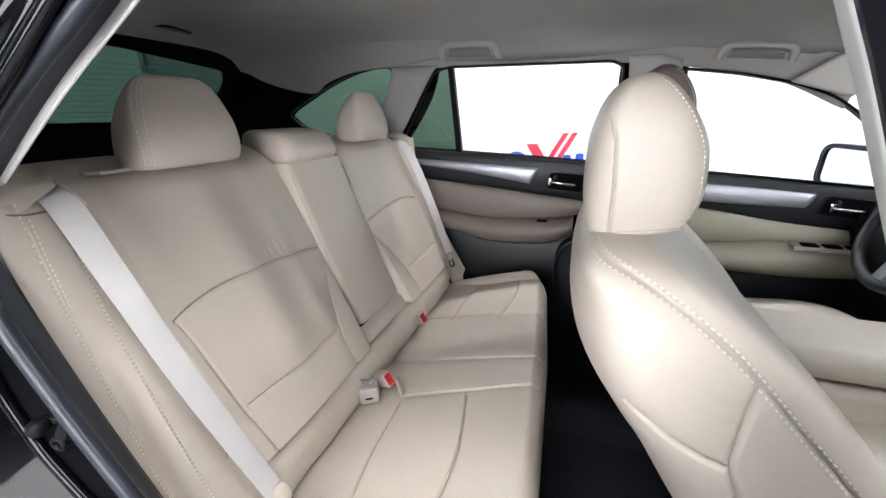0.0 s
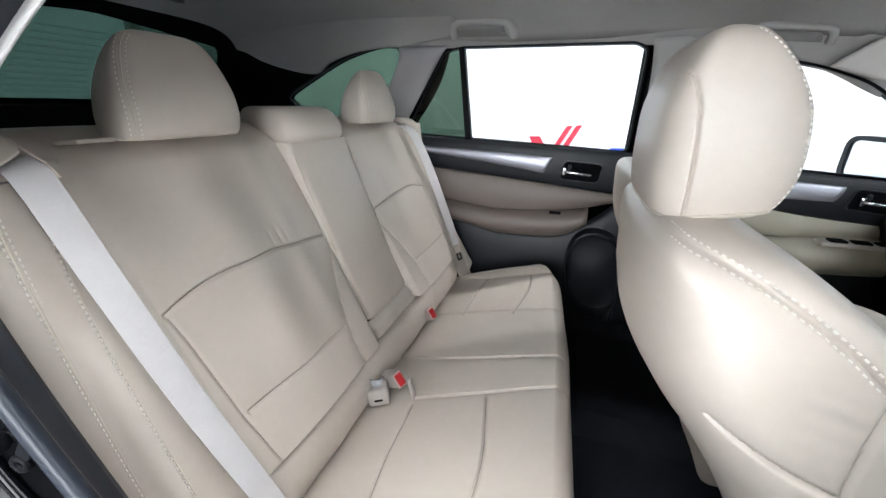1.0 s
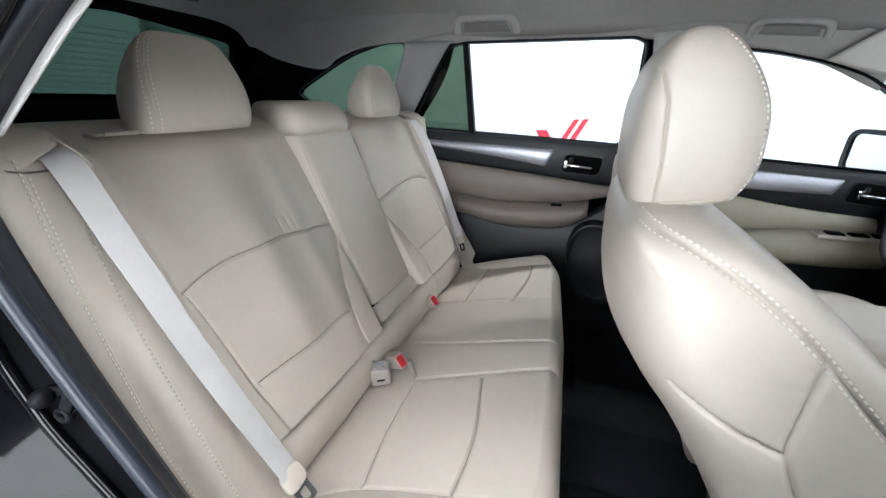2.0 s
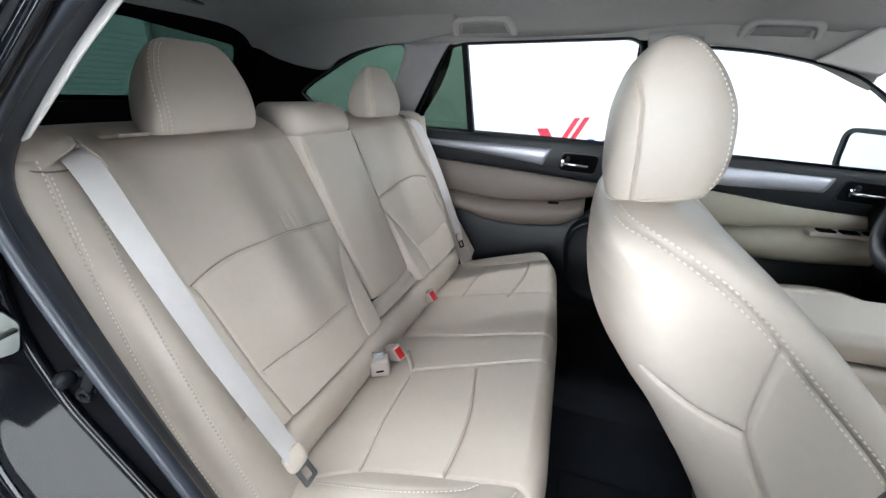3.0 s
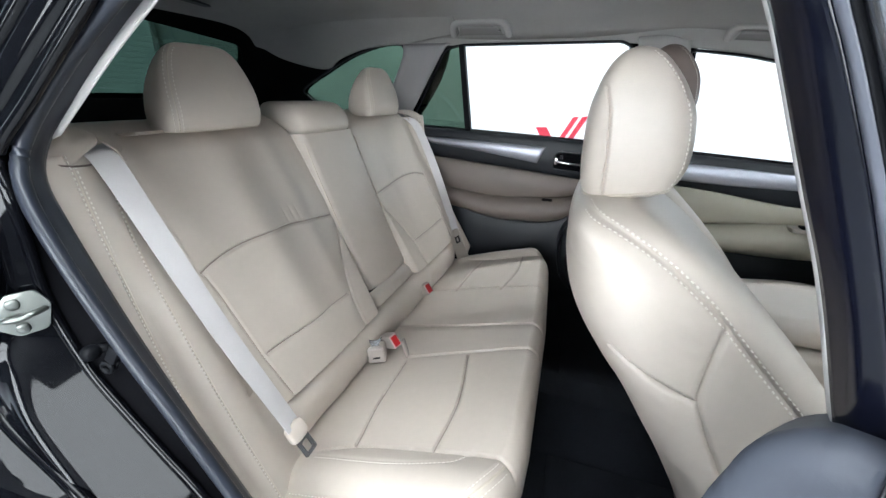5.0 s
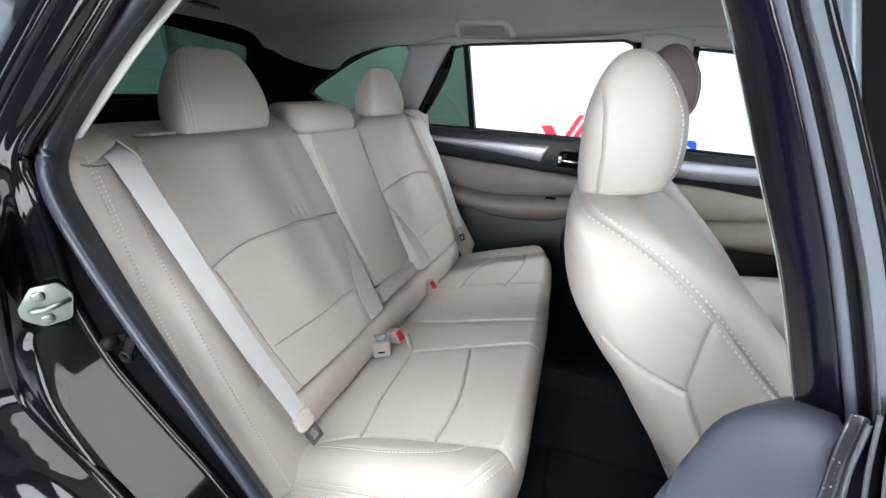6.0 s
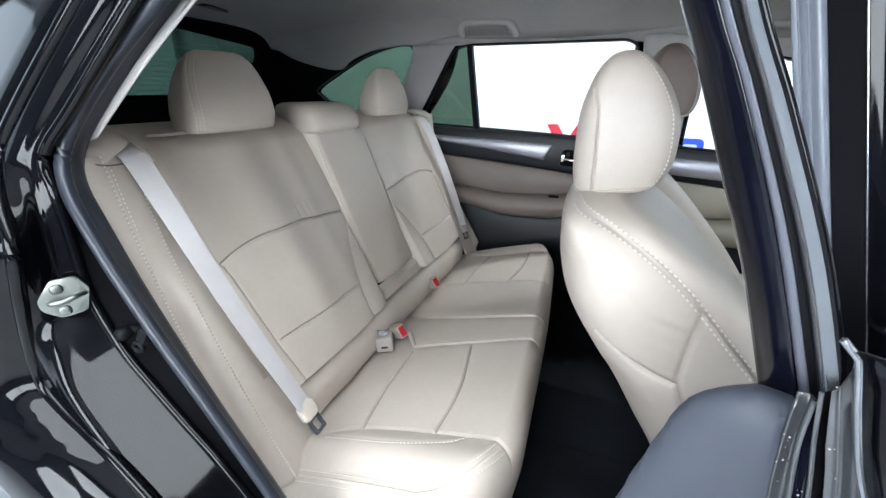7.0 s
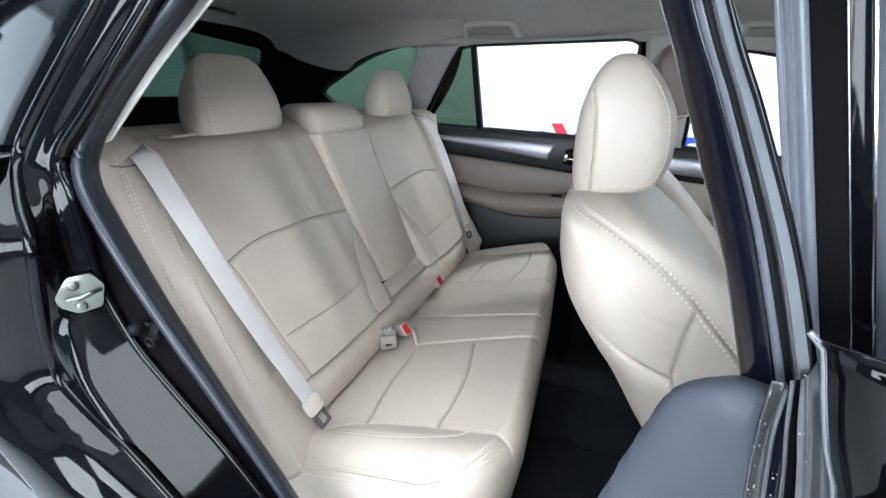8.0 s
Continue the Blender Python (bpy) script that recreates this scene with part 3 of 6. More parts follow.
# ---------------------------------------------------------------- doors on the far side
def trim_line(pts, n=40, out=0.0):
    return [Vector((p.x, 0.70 - out, p.z)) for p in curve_pts([(x, 0, z) for x, z in pts], n)]


def handle(x, z, parent, y=0.685):
    """Slim lever in a bowl: a small upright hinge block and a tapering blade."""
    lever = tube([(x - 0.034, y - 0.004, z + 0.004), (x - 0.02, y - 0.017, z + 0.002), (x + 0.02, y - 0.020, z - 0.002), (x + 0.058, y - 0.013, z - 0.006)], 0.0064, 24, 12, 0.8)
    h = part("door_handle", merged(lever, box((x - 0.040, y - 0.014, z - 0.010), (x - 0.026, y + 0.008, z + 0.018), 0.004)), M_CHROME, parent, "chrome door handle")
    part("lock_knob", box((x - 0.022, y - 0.008, z + 0.010), (x - 0.010, y + 0.006, z + 0.026), 0.003), M_BLACKTRIM, h, "black lock knob")
    return h


def rear_door():
    d = thing("rear_door", "closed black car door with taupe card and silver trim", "car door", "car doors")
    hole = filleted([(-0.240, 1.105), (0.605, 1.068), (0.607, 1.385), (0.575, 1.401), (0.0, 1.403), (-0.048, 1.392)], 0.025)
    part("window_frame", ring(hole, grown(hole, 0.007), lambda u, v: (u, side_y(v) - 0.004, v), (0, 0.03, 0)), M_RUBBER, d, "black window seal")
    split = 0.024
    w1 = part("window_pane", pane([(-0.245, 1.10), (split, 1.085), (split, 1.41), (-0.05, 1.40)], lambda u, v: (u, side_y(v) + 0.012, v)), M_PRIVACY, d, "green tinted fixed pane")
    w2 = part("window_pane", pane([(split, 1.06), (0.61, 1.06), (0.61, 1.41), (split, 1.41)], lambda u, v: (u, side_y(v) + 0.012, v)), M_CLEAR, d, "clear door glass")
    w1.visible_shadow = w2.visible_shadow = False
    part("window_divider", sheet([(split - 0.011, 1.08), (split + 0.013, 1.08), (split + 0.004, 1.405), (split - 0.016, 1.405)], lambda u, v: (u, side_y(v) - 0.006, v), (0, 0.024, 0)), M_RUBBER, d)
    part("door_top", panel_mesh([(-0.30, 1.00), (-0.107, 0.984), (0.2, 0.957), (0.486, 0.929), (0.63, 0.915)], [(-0.30, 1.112), (-0.238, 1.107), (0.03, 1.094), (0.5, 1.073), (0.63, 1.066)], 0.012, 0.0), M_BLACKTRIM, d, "black door top trim", solid=0.004)
    part("silver_inlay", panel_mesh([(-0.118, 1.041), (0.10, 1.016), (0.328, 0.983)], [(-0.158, 1.064), (0.10, 1.056), (0.356, 1.044)], 0.008, 0.014), M_SILVER, d, "brushed silver trim strip", solid=0.004)
    bowl = filleted([(0.388, 0.966), (0.520, 0.958), (0.530, 1.022), (0.400, 1.030)], 0.016)
    part("handle_bowl", sheet(bowl, lambda u, v: (u, 0.6935, v), (0, -0.008, 0)), M_BLACK, d, "black handle bowl")
    part("bowl_rim", ring(bowl, grown(bowl, 0.004), lambda u, v: (u, 0.688, v), (0, -0.006, 0)), M_BLACKTRIM, d)
    handle(0.435, 0.992, d)
    part("door_card", panel_mesh([(-0.30, 0.86), (-0.066, 0.85), (0.15, 0.825), (0.364, 0.84), (0.483, 0.862), (0.63, 0.90)], [(-0.30, 1.0), (-0.107, 0.983), (0.2, 0.956), (0.486, 0.928), (0.63, 0.913)], 0.016, 0.0), M_DOORCARD, d, "taupe leathery door card", solid=0.004)
    arm = panel_mesh([(-0.30, 0.80), (-0.025, 0.775), (0.157, 0.738), (0.33, 0.738), (0.43, 0.755), (0.50, 0.80)], [(-0.30, 0.865), (-0.066, 0.857), (0.15, 0.835), (0.364, 0.846), (0.45, 0.852), (0.50, 0.865)], 0.052, 0.0, 0.45)
    part("armrest", arm, M_DOORCARD, d, "padded taupe armrest", solid=0.004)
    part("pull_slot", box((0.365, 0.640, 0.842), (0.405, 0.66, 0.849), 0.002), M_BLACK, d)
    part("lower_panel", panel_mesh([(-0.30, 0.36), (0.2, 0.36), (0.63, 0.36)], [(-0.30, 0.81), (-0.025, 0.785), (0.157, 0.747), (0.33, 0.747), (0.43, 0.765), (0.52, 0.82), (0.63, 0.92)], 0.02, -0.01), M_BLACKTRIM, d, "black lower door panel", solid=0.004)
    # speaker pod
    pod = rounded([(0.447, 0.70), (0.446, 0.61), (0.467, 0.52), (0.516, 0.466), (0.582, 0.450), (0.636, 0.487), (0.647, 0.595), (0.629, 0.70), (0.60, 0.765), (0.53, 0.785), (0.475, 0.76)], 66)
    c = (0.55, 0.61)
    shrink = lambda k: [(c[0] + (u - c[0]) * k, c[1] + (v - c[1]) * k) for u, v in pod]
    rings = [[Vector((u, y, v)) for u, v in shrink(k)] for k, y in ((1.03, 0.692), (1.0, 0.664), (0.975, 0.652), (0.94, 0.650), (0.91, 0.656), (0.88, 0.672), (0.80, 0.676), (0.4, 0.664), (0.05, 0.662))]
    part("speaker", grid(rings, close_u=True, caps=True), M_BLACKTRIM, d, "round black speaker cover")
    return d


def panel_mesh(low, high, swell=0.0, base=0.0, power=0.6, n=40, nv=16):
    a, b = trim_line(low, n), trim_line(high, n)
    return grid([[p.lerp(q, k / nv) - Vector((0, base + swell * math.sin(math.pi * k / nv) ** power, 0)) for k in range(nv + 1)] for p, q in zip(a, b)])


def front_door():
    d = thing("front_door", "closed driver's door with silver trim and switch panel", "car door", "car doors")
    hole = filleted([(0.79, 1.055), (1.30, 1.012), (1.56, 1.0), (1.50, 1.065), (1.28, 1.235), (1.20, 1.285), (1.08, 1.325), (0.95, 1.352), (0.77, 1.374)], 0.04)
    part("window_frame", ring(hole, grown(hole, 0.007), lambda u, v: (u, side_y(v) - 0.004, v), (0, 0.03, 0)), M_RUBBER, d, "black window seal")
    w = part("window_pane", pane(grown(hole, 0.004), lambda u, v: (u, side_y(v) + 0.012, v)), M_CLEAR, d, "clear door glass")
    w.visible_shadow = False
    part("door_top", panel_mesh([(0.64, 0.945), (0.915, 0.925), (1.197, 0.888), (1.60, 0.86)], [(0.64, 1.06), (0.92, 1.042), (1.24, 1.019), (1.60, 1.0)], 0.012, 0.0), M_BLACKTRIM, d, "black door top trim", solid=0.004)
    part("silver_inlay", panel_mesh([(0.68, 0.968), (0.94, 0.95), (1.214, 0.946)], [(0.68, 1.022), (0.94, 1.010), (1.236, 0.992)], 0.008, 0.014), M_SILVER, d, "brushed silver trim strip", solid=0.004)
    bowl = filleted([(1.25, 0.926), (1.388, 0.912), (1.394, 0.975), (1.265, 0.987)], 0.016)
    part("handle_bowl", sheet(bowl, lambda u, v: (u, 0.6935, v), (0, -0.008, 0)), M_BLACK, d, "black handle bowl")
    part("bowl_rim", ring(bowl, grown(bowl, 0.004), lambda u, v: (u, 0.688, v), (0, -0.006, 0)), M_BLACKTRIM, d)
    handle(1.315, 0.948, d)
    part("door_card", panel_mesh([(0.64, 0.79), (0.93, 0.80), (1.2, 0.822), (1.60, 0.84)], [(0.64, 0.943), (0.915, 0.924), (1.197, 0.887), (1.60, 0.86)], 0.014, 0.0), M_FRONTCARD, d, "cream leathery door card", solid=0.004)
    part("armrest", panel_mesh([(0.70, 0.71), (0.998, 0.708), (1.238, 0.706), (1.60, 0.735)], [(0.70, 0.79), (0.95, 0.80), (1.2, 0.828), (1.60, 0.845)], 0.07, 0.0, 0.4), M_FRONTCARD, d, "padded cream armrest", solid=0.004)
    plate = part("switch_panel", box((1.19, 0.625, 0.815), (1.42, 0.675, 0.830), 0.004, m=None), M_GREYPLASTIC, d)
    for x in (1.215, 1.275, 1.335):
        part("window_switch", box((x, 0.628, 0.826), (x + 0.045, 0.662, 0.836), 0.003), M_BLACK, plate, "black window switch")
    part("lower_panel", panel_mesh([(0.64, 0.36), (1.1, 0.36), (1.60, 0.36)], [(0.64, 0.80), (0.998, 0.716), (1.238, 0.714), (1.60, 0.745)], 0.02, -0.01), M_BLACKTRIM, d, "black lower door panel", solid=0.004)
    mirror = part("wing_mirror", puff((1.482, 0.905, 1.052), (0.055, 0.150, 0.080), 6.0, m=pose(0, 0, 0, 0, 0, 17)), M_PAINT, d, "black wing mirror housing")
    part("mirror_glass", sheet(filleted([(0.775, 0.988), (1.025, 0.984), (1.02, 1.116), (0.79, 1.112)], 0.03), lambda u, v: (1.413 - 0.306 * (u - 0.93), u, v), (0.004, 0, 0)), M_MIRROR, mirror, "silvered mirror glass")
    face = filleted([(0.775, 0.988), (1.025, 0.984), (1.02, 1.116), (0.79, 1.112)], 0.03)
    part("rim", ring(face, grown(face, 0.016), lambda u, v: (1.406 - 0.306 * (u - 0.93), u, v), (0.03, 0.01, 0)), M_BLACKTRIM, mirror, "black mirror rim")
    return d


rear_door()
front_door()


# ---------------------------------------------------------------- rear bench
def back_x(z):
    return 0.003 - 0.52 * (z - 0.775)


def cushion_z(x):
    return 0.555 + 0.36 * x - 0.17 * x * x


SIDE_SEAMS = [  # (distance from the middle, height)
    [(0.505, 0.938), (0.438, 0.954), (0.363, 0.962), (0.257, 0.957), (0.116, 0.939)],
    [(0.475, 0.775), (0.364, 0.775), (0.208, 0.774)],
    [(0.117, 0.910), (0.150, 0.862), (0.178, 0.810), (0.202, 0.747), (0.206, 0.665)],
    [(0.503, 0.938), (0.496, 0.884), (0.489, 0.798), (0.482, 0.745), (0.470, 0.66)],
]


def backrest_side(s):
    """Outer backrest of the bench: s = -1 by the open door, 1 by the far door."""
    ny, nz = (320, 420) if s < 0 else (150, 190)
    pts, keep = [], []
    for i in range(ny + 1):
        for j in range(nz + 1):
            v = j / nz
            z = 0.585 + 0.595 * v
            inner = 0.104 + 0.09 * max(0.0, 0.95 - z) + 0.05 * max(0.0, z - 1.10) ** 1.0
            y = inner + (0.555 - inner) * i / ny
            pts.append((y, z))
    dip = seam_dip(pts, SIDE_SEAMS[:3], 0.0060, 0.0024) + seam_dip(pts, SIDE_SEAMS[3:4], 0.0030, 0.003)
    dip2 = seam_dip(pts, SIDE_SEAMS[:3], 0.0030, 0.020)
    rows, n = [], 0
    for i in range(ny + 1):
        row = []
        for j in range(nz + 1):
            y, z = pts[n]
            a = i / ny
            puffy = 0.016 * math.sin(math.pi * min(1, max(0, (y - 0.11) / 0.40))) ** 0.7
            x = back_x(z) + puffy * 0.5 - dip[n] - dip2[n]
            fill = min(1.0, max(0.0, (z - 0.70) / 0.15)) * (1 - 0.5 * max(0.0, (z - 1.05) / 0.12))
            x += (1.0 if s < 0 else 0.35) * fill * (0.0140 * math.exp(-((y - 0.345) / 0.058) ** 2) + 0.0060 * math.exp(-((y - 0.222) / 0.028) ** 2) - 0.004)
            x += (0.020 if s < 0 else 0.0) * max(0, (y - 0.47) / 0.08) ** 2 * (1.0 if z > 0.78 else max(0.0, (z - 0.70) / 0.08)) - 0.02 * max(0.0, (y - 0.50) / 0.055) * max(0.0, min(1.0, (0.76 - z) / 0.06))                      # wing by the belt
            x -= 0.018 * max(0.0, 1 - a / 0.035) ** 2                        # rounded inner edge
            x -= 0.05 * max(0.0, (z - 1.13) / 0.05) ** 2                     # rolled top
            x -= 0.030 * min(1.0, max(0.0, (0.693 - z) / 0.009)) ** 2 + 0.5 * max(0.0, 0.684 - z)   # rolled foot
            for py, h in ((0.247, 0.0022), (0.268, 0.0018), (0.232, 0.0012)):  # pleats over the seam
                x -= h * math.exp(-((y - py - 0.12 * (z - 0.96)) / 0.0035) ** 2) * math.exp(-((z - 0.974) / 0.016) ** 2)
            row.append(Vector((x, s * y, z - 0.012 * max(0.0, 1 - a / 0.05) ** 2 * (z > 1.1))))
            n += 1
        last = row[-1]
        row = [row[0] + Vector((-0.05, 0, 0))] + row
        row += [last + Vector((-0.03, 0, 0.002)), last + Vector((-0.07, 0, -0.006)), last + Vector((-0.10, 0, -0.04)), last + Vector((-0.06, 0, -0.40))]
        rows.append(row)
    rows = [[q + Vector((-0.10, -s * 0.03, 0)) for q in rows[0]], [q + Vector((-0.03, -s * 0.012, 0)) for q in rows[0]]] + rows
    return grid(rows)


bench = thing("rear_bench", "ivory leather rear bench seat with three headrests", "car seat")
for s in (-1, 1):
    bm = backrest_side(s)
    P = np.array([v.co for v in bm.verts if v.co.x > -0.25])
    rest = part("backrest", bm, M_LEATHER, bench)
    # thin dark tubes paint the shade at the bottom of each seam
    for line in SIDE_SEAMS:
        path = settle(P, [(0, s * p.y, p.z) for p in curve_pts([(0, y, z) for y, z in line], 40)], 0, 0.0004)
        part("seam", tube(path, 0.0007, 80, 6), M_SEAM, rest, "dark line for the shade in the seam")

# centre backrest: folding armrest over a filler pad
rows = []
for i in range(49):
    u = 2 * i / 48 - 1
    y = 0.114 * u
    row = []
    for j in range(61):
        z = 0.728 + 0.409 * j / 60
        e = max(0, (abs(u) - 0.90) / 0.10) ** 2 * 0.013 + max(0, (0.745 - z) / 0.023) ** 2 * 0.010
        row.append(Vector((-0.40 * (z - 0.737) + 0.010 * (1 - u * u) + 0.004 - e, y * (1 + 0.02 * max(0, 0.85 - z)) + 0.10 * max(0, 0.85 - z), z)))
    row = [row[0] + Vector((-0.06, 0, 0.0))] + row
    rows.append(row)
rows = [[q + Vector((-0.09, 0, 0)) for q in rows[0]]] + rows + [[q + Vector((-0.09, 0, 0)) for q in rows[-1]]]
part("armrest", grid(rows), M_LEATHER, bench, "folded centre armrest")
rows = []
for i in range(33):
    u = 2 * i / 32 - 1
    rows.append([Vector((0.074 - 0.40 * (z - 0.60) - 0.02 * max(0, (abs(u) - 0.88) / 0.12) ** 2 - 0.018 * max(0, (z - 0.714) / 0.012) ** 2 - 0.022 * max(0, (0.694 - z) / 0.012) ** 1.5, 0.135 * u * (1 - 0.9 * max(0, z - 0.60)), z)) for z in [0.660 + 0.066 * j / 24 for j in range(25)]])
part("filler_pad", grid(rows), M_LEATHER, bench)
for s in (-1, 1):
    part("piping", tube([(-0.149, s * 0.115, 1.115), (-0.118, s * 0.114, 1.03), (-0.078, s * 0.115, 0.935), (-0.031, s * 0.116 + 0.003, 0.815), (0.004, s * 0.116 + 0.011, 0.737)], 0.0019, 50, 6), M_PIPING, bench)
rows = []
for i in range(97):
    u = 2 * i / 96 - 1
    sag = 0.030 * max(0.0, (abs(u) - 0.94) / 0.06) ** 2 + 0.004 * math.exp(-((abs(u) - 0.44) / 0.03) ** 2)
    rows.append([Vector((p.x - sag + 0.0012 * math.sin(23 * u + 40 * p.z), 0.498 * u, p.z)) for p in curve_pts([(0.000, 0, 0.674), (0.028, 0, 0.679), (0.047, 0, 0.674), (0.060, 0, 0.655), (0.063, 0, 0.628), (0.058, 0, 0.598), (0.044, 0, 0.576), (0.018, 0, 0.560)], 36)])
part("lower_roll", grid(rows), M_LEATHER, bench, "ivory leather roll below the backrests")
part("shell", box((-0.27, -0.60, 0.62), (-0.24, 0.60, 1.10), 0.01, m=None), M_BLACK, bench, "black carpeted backrest shell")


def cushion():
    nx, ny = 230, 560
    grid_xy, w = [], 0.577

    def front(y):
        a = abs(y)
        base = 0.438 - 0.040 * y if y < 0 else 0.438 - 0.080 * y
        return base - 0.125 * (1 - math.sqrt(max(0.0, 1 - max(0.0, (a - 0.39) / 0.1875) ** 2.2)))

    for i in range(ny + 1):
        y = -w + 2 * w * i / ny
        for j in range(nx + 1):
            grid_xy.append((0.02 + (front(y) - 0.02) * j / nx, y))
    seams = [[(0.150, -0.189), (0.311, -0.171), (0.399, -0.156), (0.48, -0.145)],
             [(0.05, -0.026), (0.226, -0.048), (0.379, -0.048), (0.48, -0.044)],
             [(0.06, 0.230), (0.239, 0.209), (0.44, 0.196)]]
    for s in (1, -1):
        seams += [[(0.156, s * 0.205), (0.162, s * 0.355), (0.180, s * 0.480)],
                  [(0.311, s * 0.185), (0.337, s * 0.346), (0.333, s * 0.474)],
                  [(0.096, s * 0.512), (0.183, s * 0.482), (0.333, s * 0.475), (0.472, s * 0.472)]]
    dip = seam_dip(grid_xy, seams, 0.0062, 0.0026)
    wide = seam_dip(grid_xy, seams, 0.0016, 0.016)
    single = seam_dip(grid_xy, [[(0.104, s * 0.517), (0.265, s * 0.517), (0.37, s * 0.497), (0.400, s * 0.468)] for s in (-1, 1)], 0.002, 0.004)
    rows, n = [], 0
    for i in range(ny + 1):
        row = []
        for j in range(nx + 1):
            x, y = grid_xy[n]
            z = cushion_z(x) + 0.005 - dip[n] - wide[n] - single[n]
            z += 0.012 * math.exp(-((abs(y) - 0.525) / 0.035) ** 2) * min(1, x / 0.1)
            z += 0.006 * math.exp(-((y - 0.02) / 0.13) ** 4)
            z -= 0.012 * max(0.0, (abs(y) - 0.545) / 0.032) ** 2
            row.append(Vector((x, y, z)))
            n += 1
        rows.append(row)
    edge = [r for r in rows[0]] + [rows[i][-1] for i in range(1, ny)] + [r for r in rows[-1][::-1]]
    m = len(edge)
    skirt = []
    drop = ((0.010, -0.0035), (0.020, -0.011), (0.028, -0.023), (0.033, -0.040), (0.035, -0.065), (0.032, -0.12), (0.020, -0.20), (0.0, -0.28))
    outs = []
    for k in range(m):
        t = edge[min(k + 3, m - 1)] - edge[max(k - 3, 0)]
        outs.append(Vector((-t.y, t.x, 0)).normalized() * -1)
    for o, d in drop:
        skirt.append([p + q * o + Vector((0, 0, d)) for p, q in zip(edge, outs)])
    bm = bmesh.new()
    top = add_grid(bm, rows)
    ring_v = [v for v in top[0]] + [top[i][-1] for i in range(1, ny)] + [v for v in top[-1][::-1]]
    prev = ring_v
    for r in skirt:
        cur = [bm.verts.new(p) for p in r]
        for k in range(m - 1):
            bm.faces.new((prev[k], prev[k + 1], cur[k + 1], cur[k]))
        prev = cur
    bmesh.ops.recalc_face_normals(bm, faces=bm.faces)
    return bm, edge, outs, np.array([p for r in rows for p in r]), [[(x, y) for x, y in l if x < front(y)] for l in seams]


cushion_bm, EDGE, OUTS, TOP, SEAMS = cushion()
cush = part("seat_cushion", cushion_bm, M_LEATHER, bench)
for line in ([(0.150, -0.189), (0.311, -0.171), (0.399, -0.156), (0.425, -0.152)], [(0.07, -0.029), (0.226, -0.048), (0.379, -0.048), (0.432, -0.046)], [(0.07, 0.228), (0.239, 0.209), (0.412, 0.198)]):
    part("piping", tube(settle(TOP, [(p.x, p.y, 0) for p in curve_pts([(x, y + 0.005, 0) for x, y in line], 24)], 2, 0.0002), 0.0012, 60, 6), M_LEATHER, cush, "raised ivory piping")
# seam shade again, as dark tubes in the cushion's grooves
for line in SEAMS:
    part("seam", tube(settle(TOP, [(p.x, p.y, 0) for p in curve_pts([(x, y, 0) for x, y in line], 30)], 2, 0.0002), 0.0007, 70, 6), M_SEAM, cush, "dark line for the shade in the seam")
# welts and stitching along the cushion's outer edge
for s in (-1, 1):
    run = [(p, q) for p, q in zip(EDGE, OUTS) if (p.y * s > 0.478 and p.x > 0.105)]
    run = run[::4] if s < 0 else run[::-4]
    at = lambda o, d: [p + q * o + Vector((0, 0, d)) for p, q in run]
    part("welt", tube(at(0.0125, -0.0050), 0.0028, 110, 6), M_PIPING, cush, "raised ivory welt")
    for o, d in ((0.0045, -0.0006), (0.0205, -0.0112)):
        tagged(part("stitching", stitches(at(o, d), (0.1, s * 0.5, 1), length=0.0045, gap=0.0028, width=0.0008, lift=0.0009), M_THREAD, cush, "cream thread"), kind="stuff")
    row = [(p.x, p.y, 0) for p in curve_pts([(x, s * y, 0) for x, y in ((0.12, 0.523), (0.265, 0.522), (0.36, 0.503), (0.398, 0.474))], 24)]
    tagged(part("stitching", stitches(settle(TOP, row, 2, 0.0003), (0, 0, 1), width=0.0008, lift=0.0008), M_THREAD, cush, "cream thread"), kind="stuff")
part("bench_base", box((0.10, -0.55, 0.36), (0.44, 0.55, 0.56), 0.02), M_BLACK, bench, "dark carpeted bench base")


def rear_headrest(cy):
    """Wedge-shaped outer headrest: an upright domed face, a back that slopes away, crisp side seams."""
    prof = [(1.165, -0.232, -0.160, 0.102), (1.168, -0.248, -0.148, 0.107), (1.180, -0.256, -0.143, 0.1095), (1.200, -0.257, -0.141, 0.110), (1.230, -0.249, -0.147, 0.108), (1.256, -0.238, -0.156, 0.101),
            (1.279, -0.224, -0.165, 0.091), (1.296, -0.212, -0.172, 0.079), (1.307, -0.202, -0.178, 0.064), (1.312, -0.194, -0.183, 0.047)]
    fine = profile(prof, 44)
    rows = []
    for a, b, h in zip(*fine):
        r = superring((a.y + b.y) / 2, cy, a.x, (b.y - a.y) / 2, h.y, 80, 4.6)
        deep = b.y - a.y
        rows.append([Vector((q.x + 0.006 * (1 - ((q.y - cy) / h.y) ** 2) * max(0, (q.x - a.y) / deep), cy + (q.y - cy) * (1 - 0.22 * (b.y - q.x) / deep), q.z)) for q in r])
    return grid(rows, close_u=True, caps=True), rows


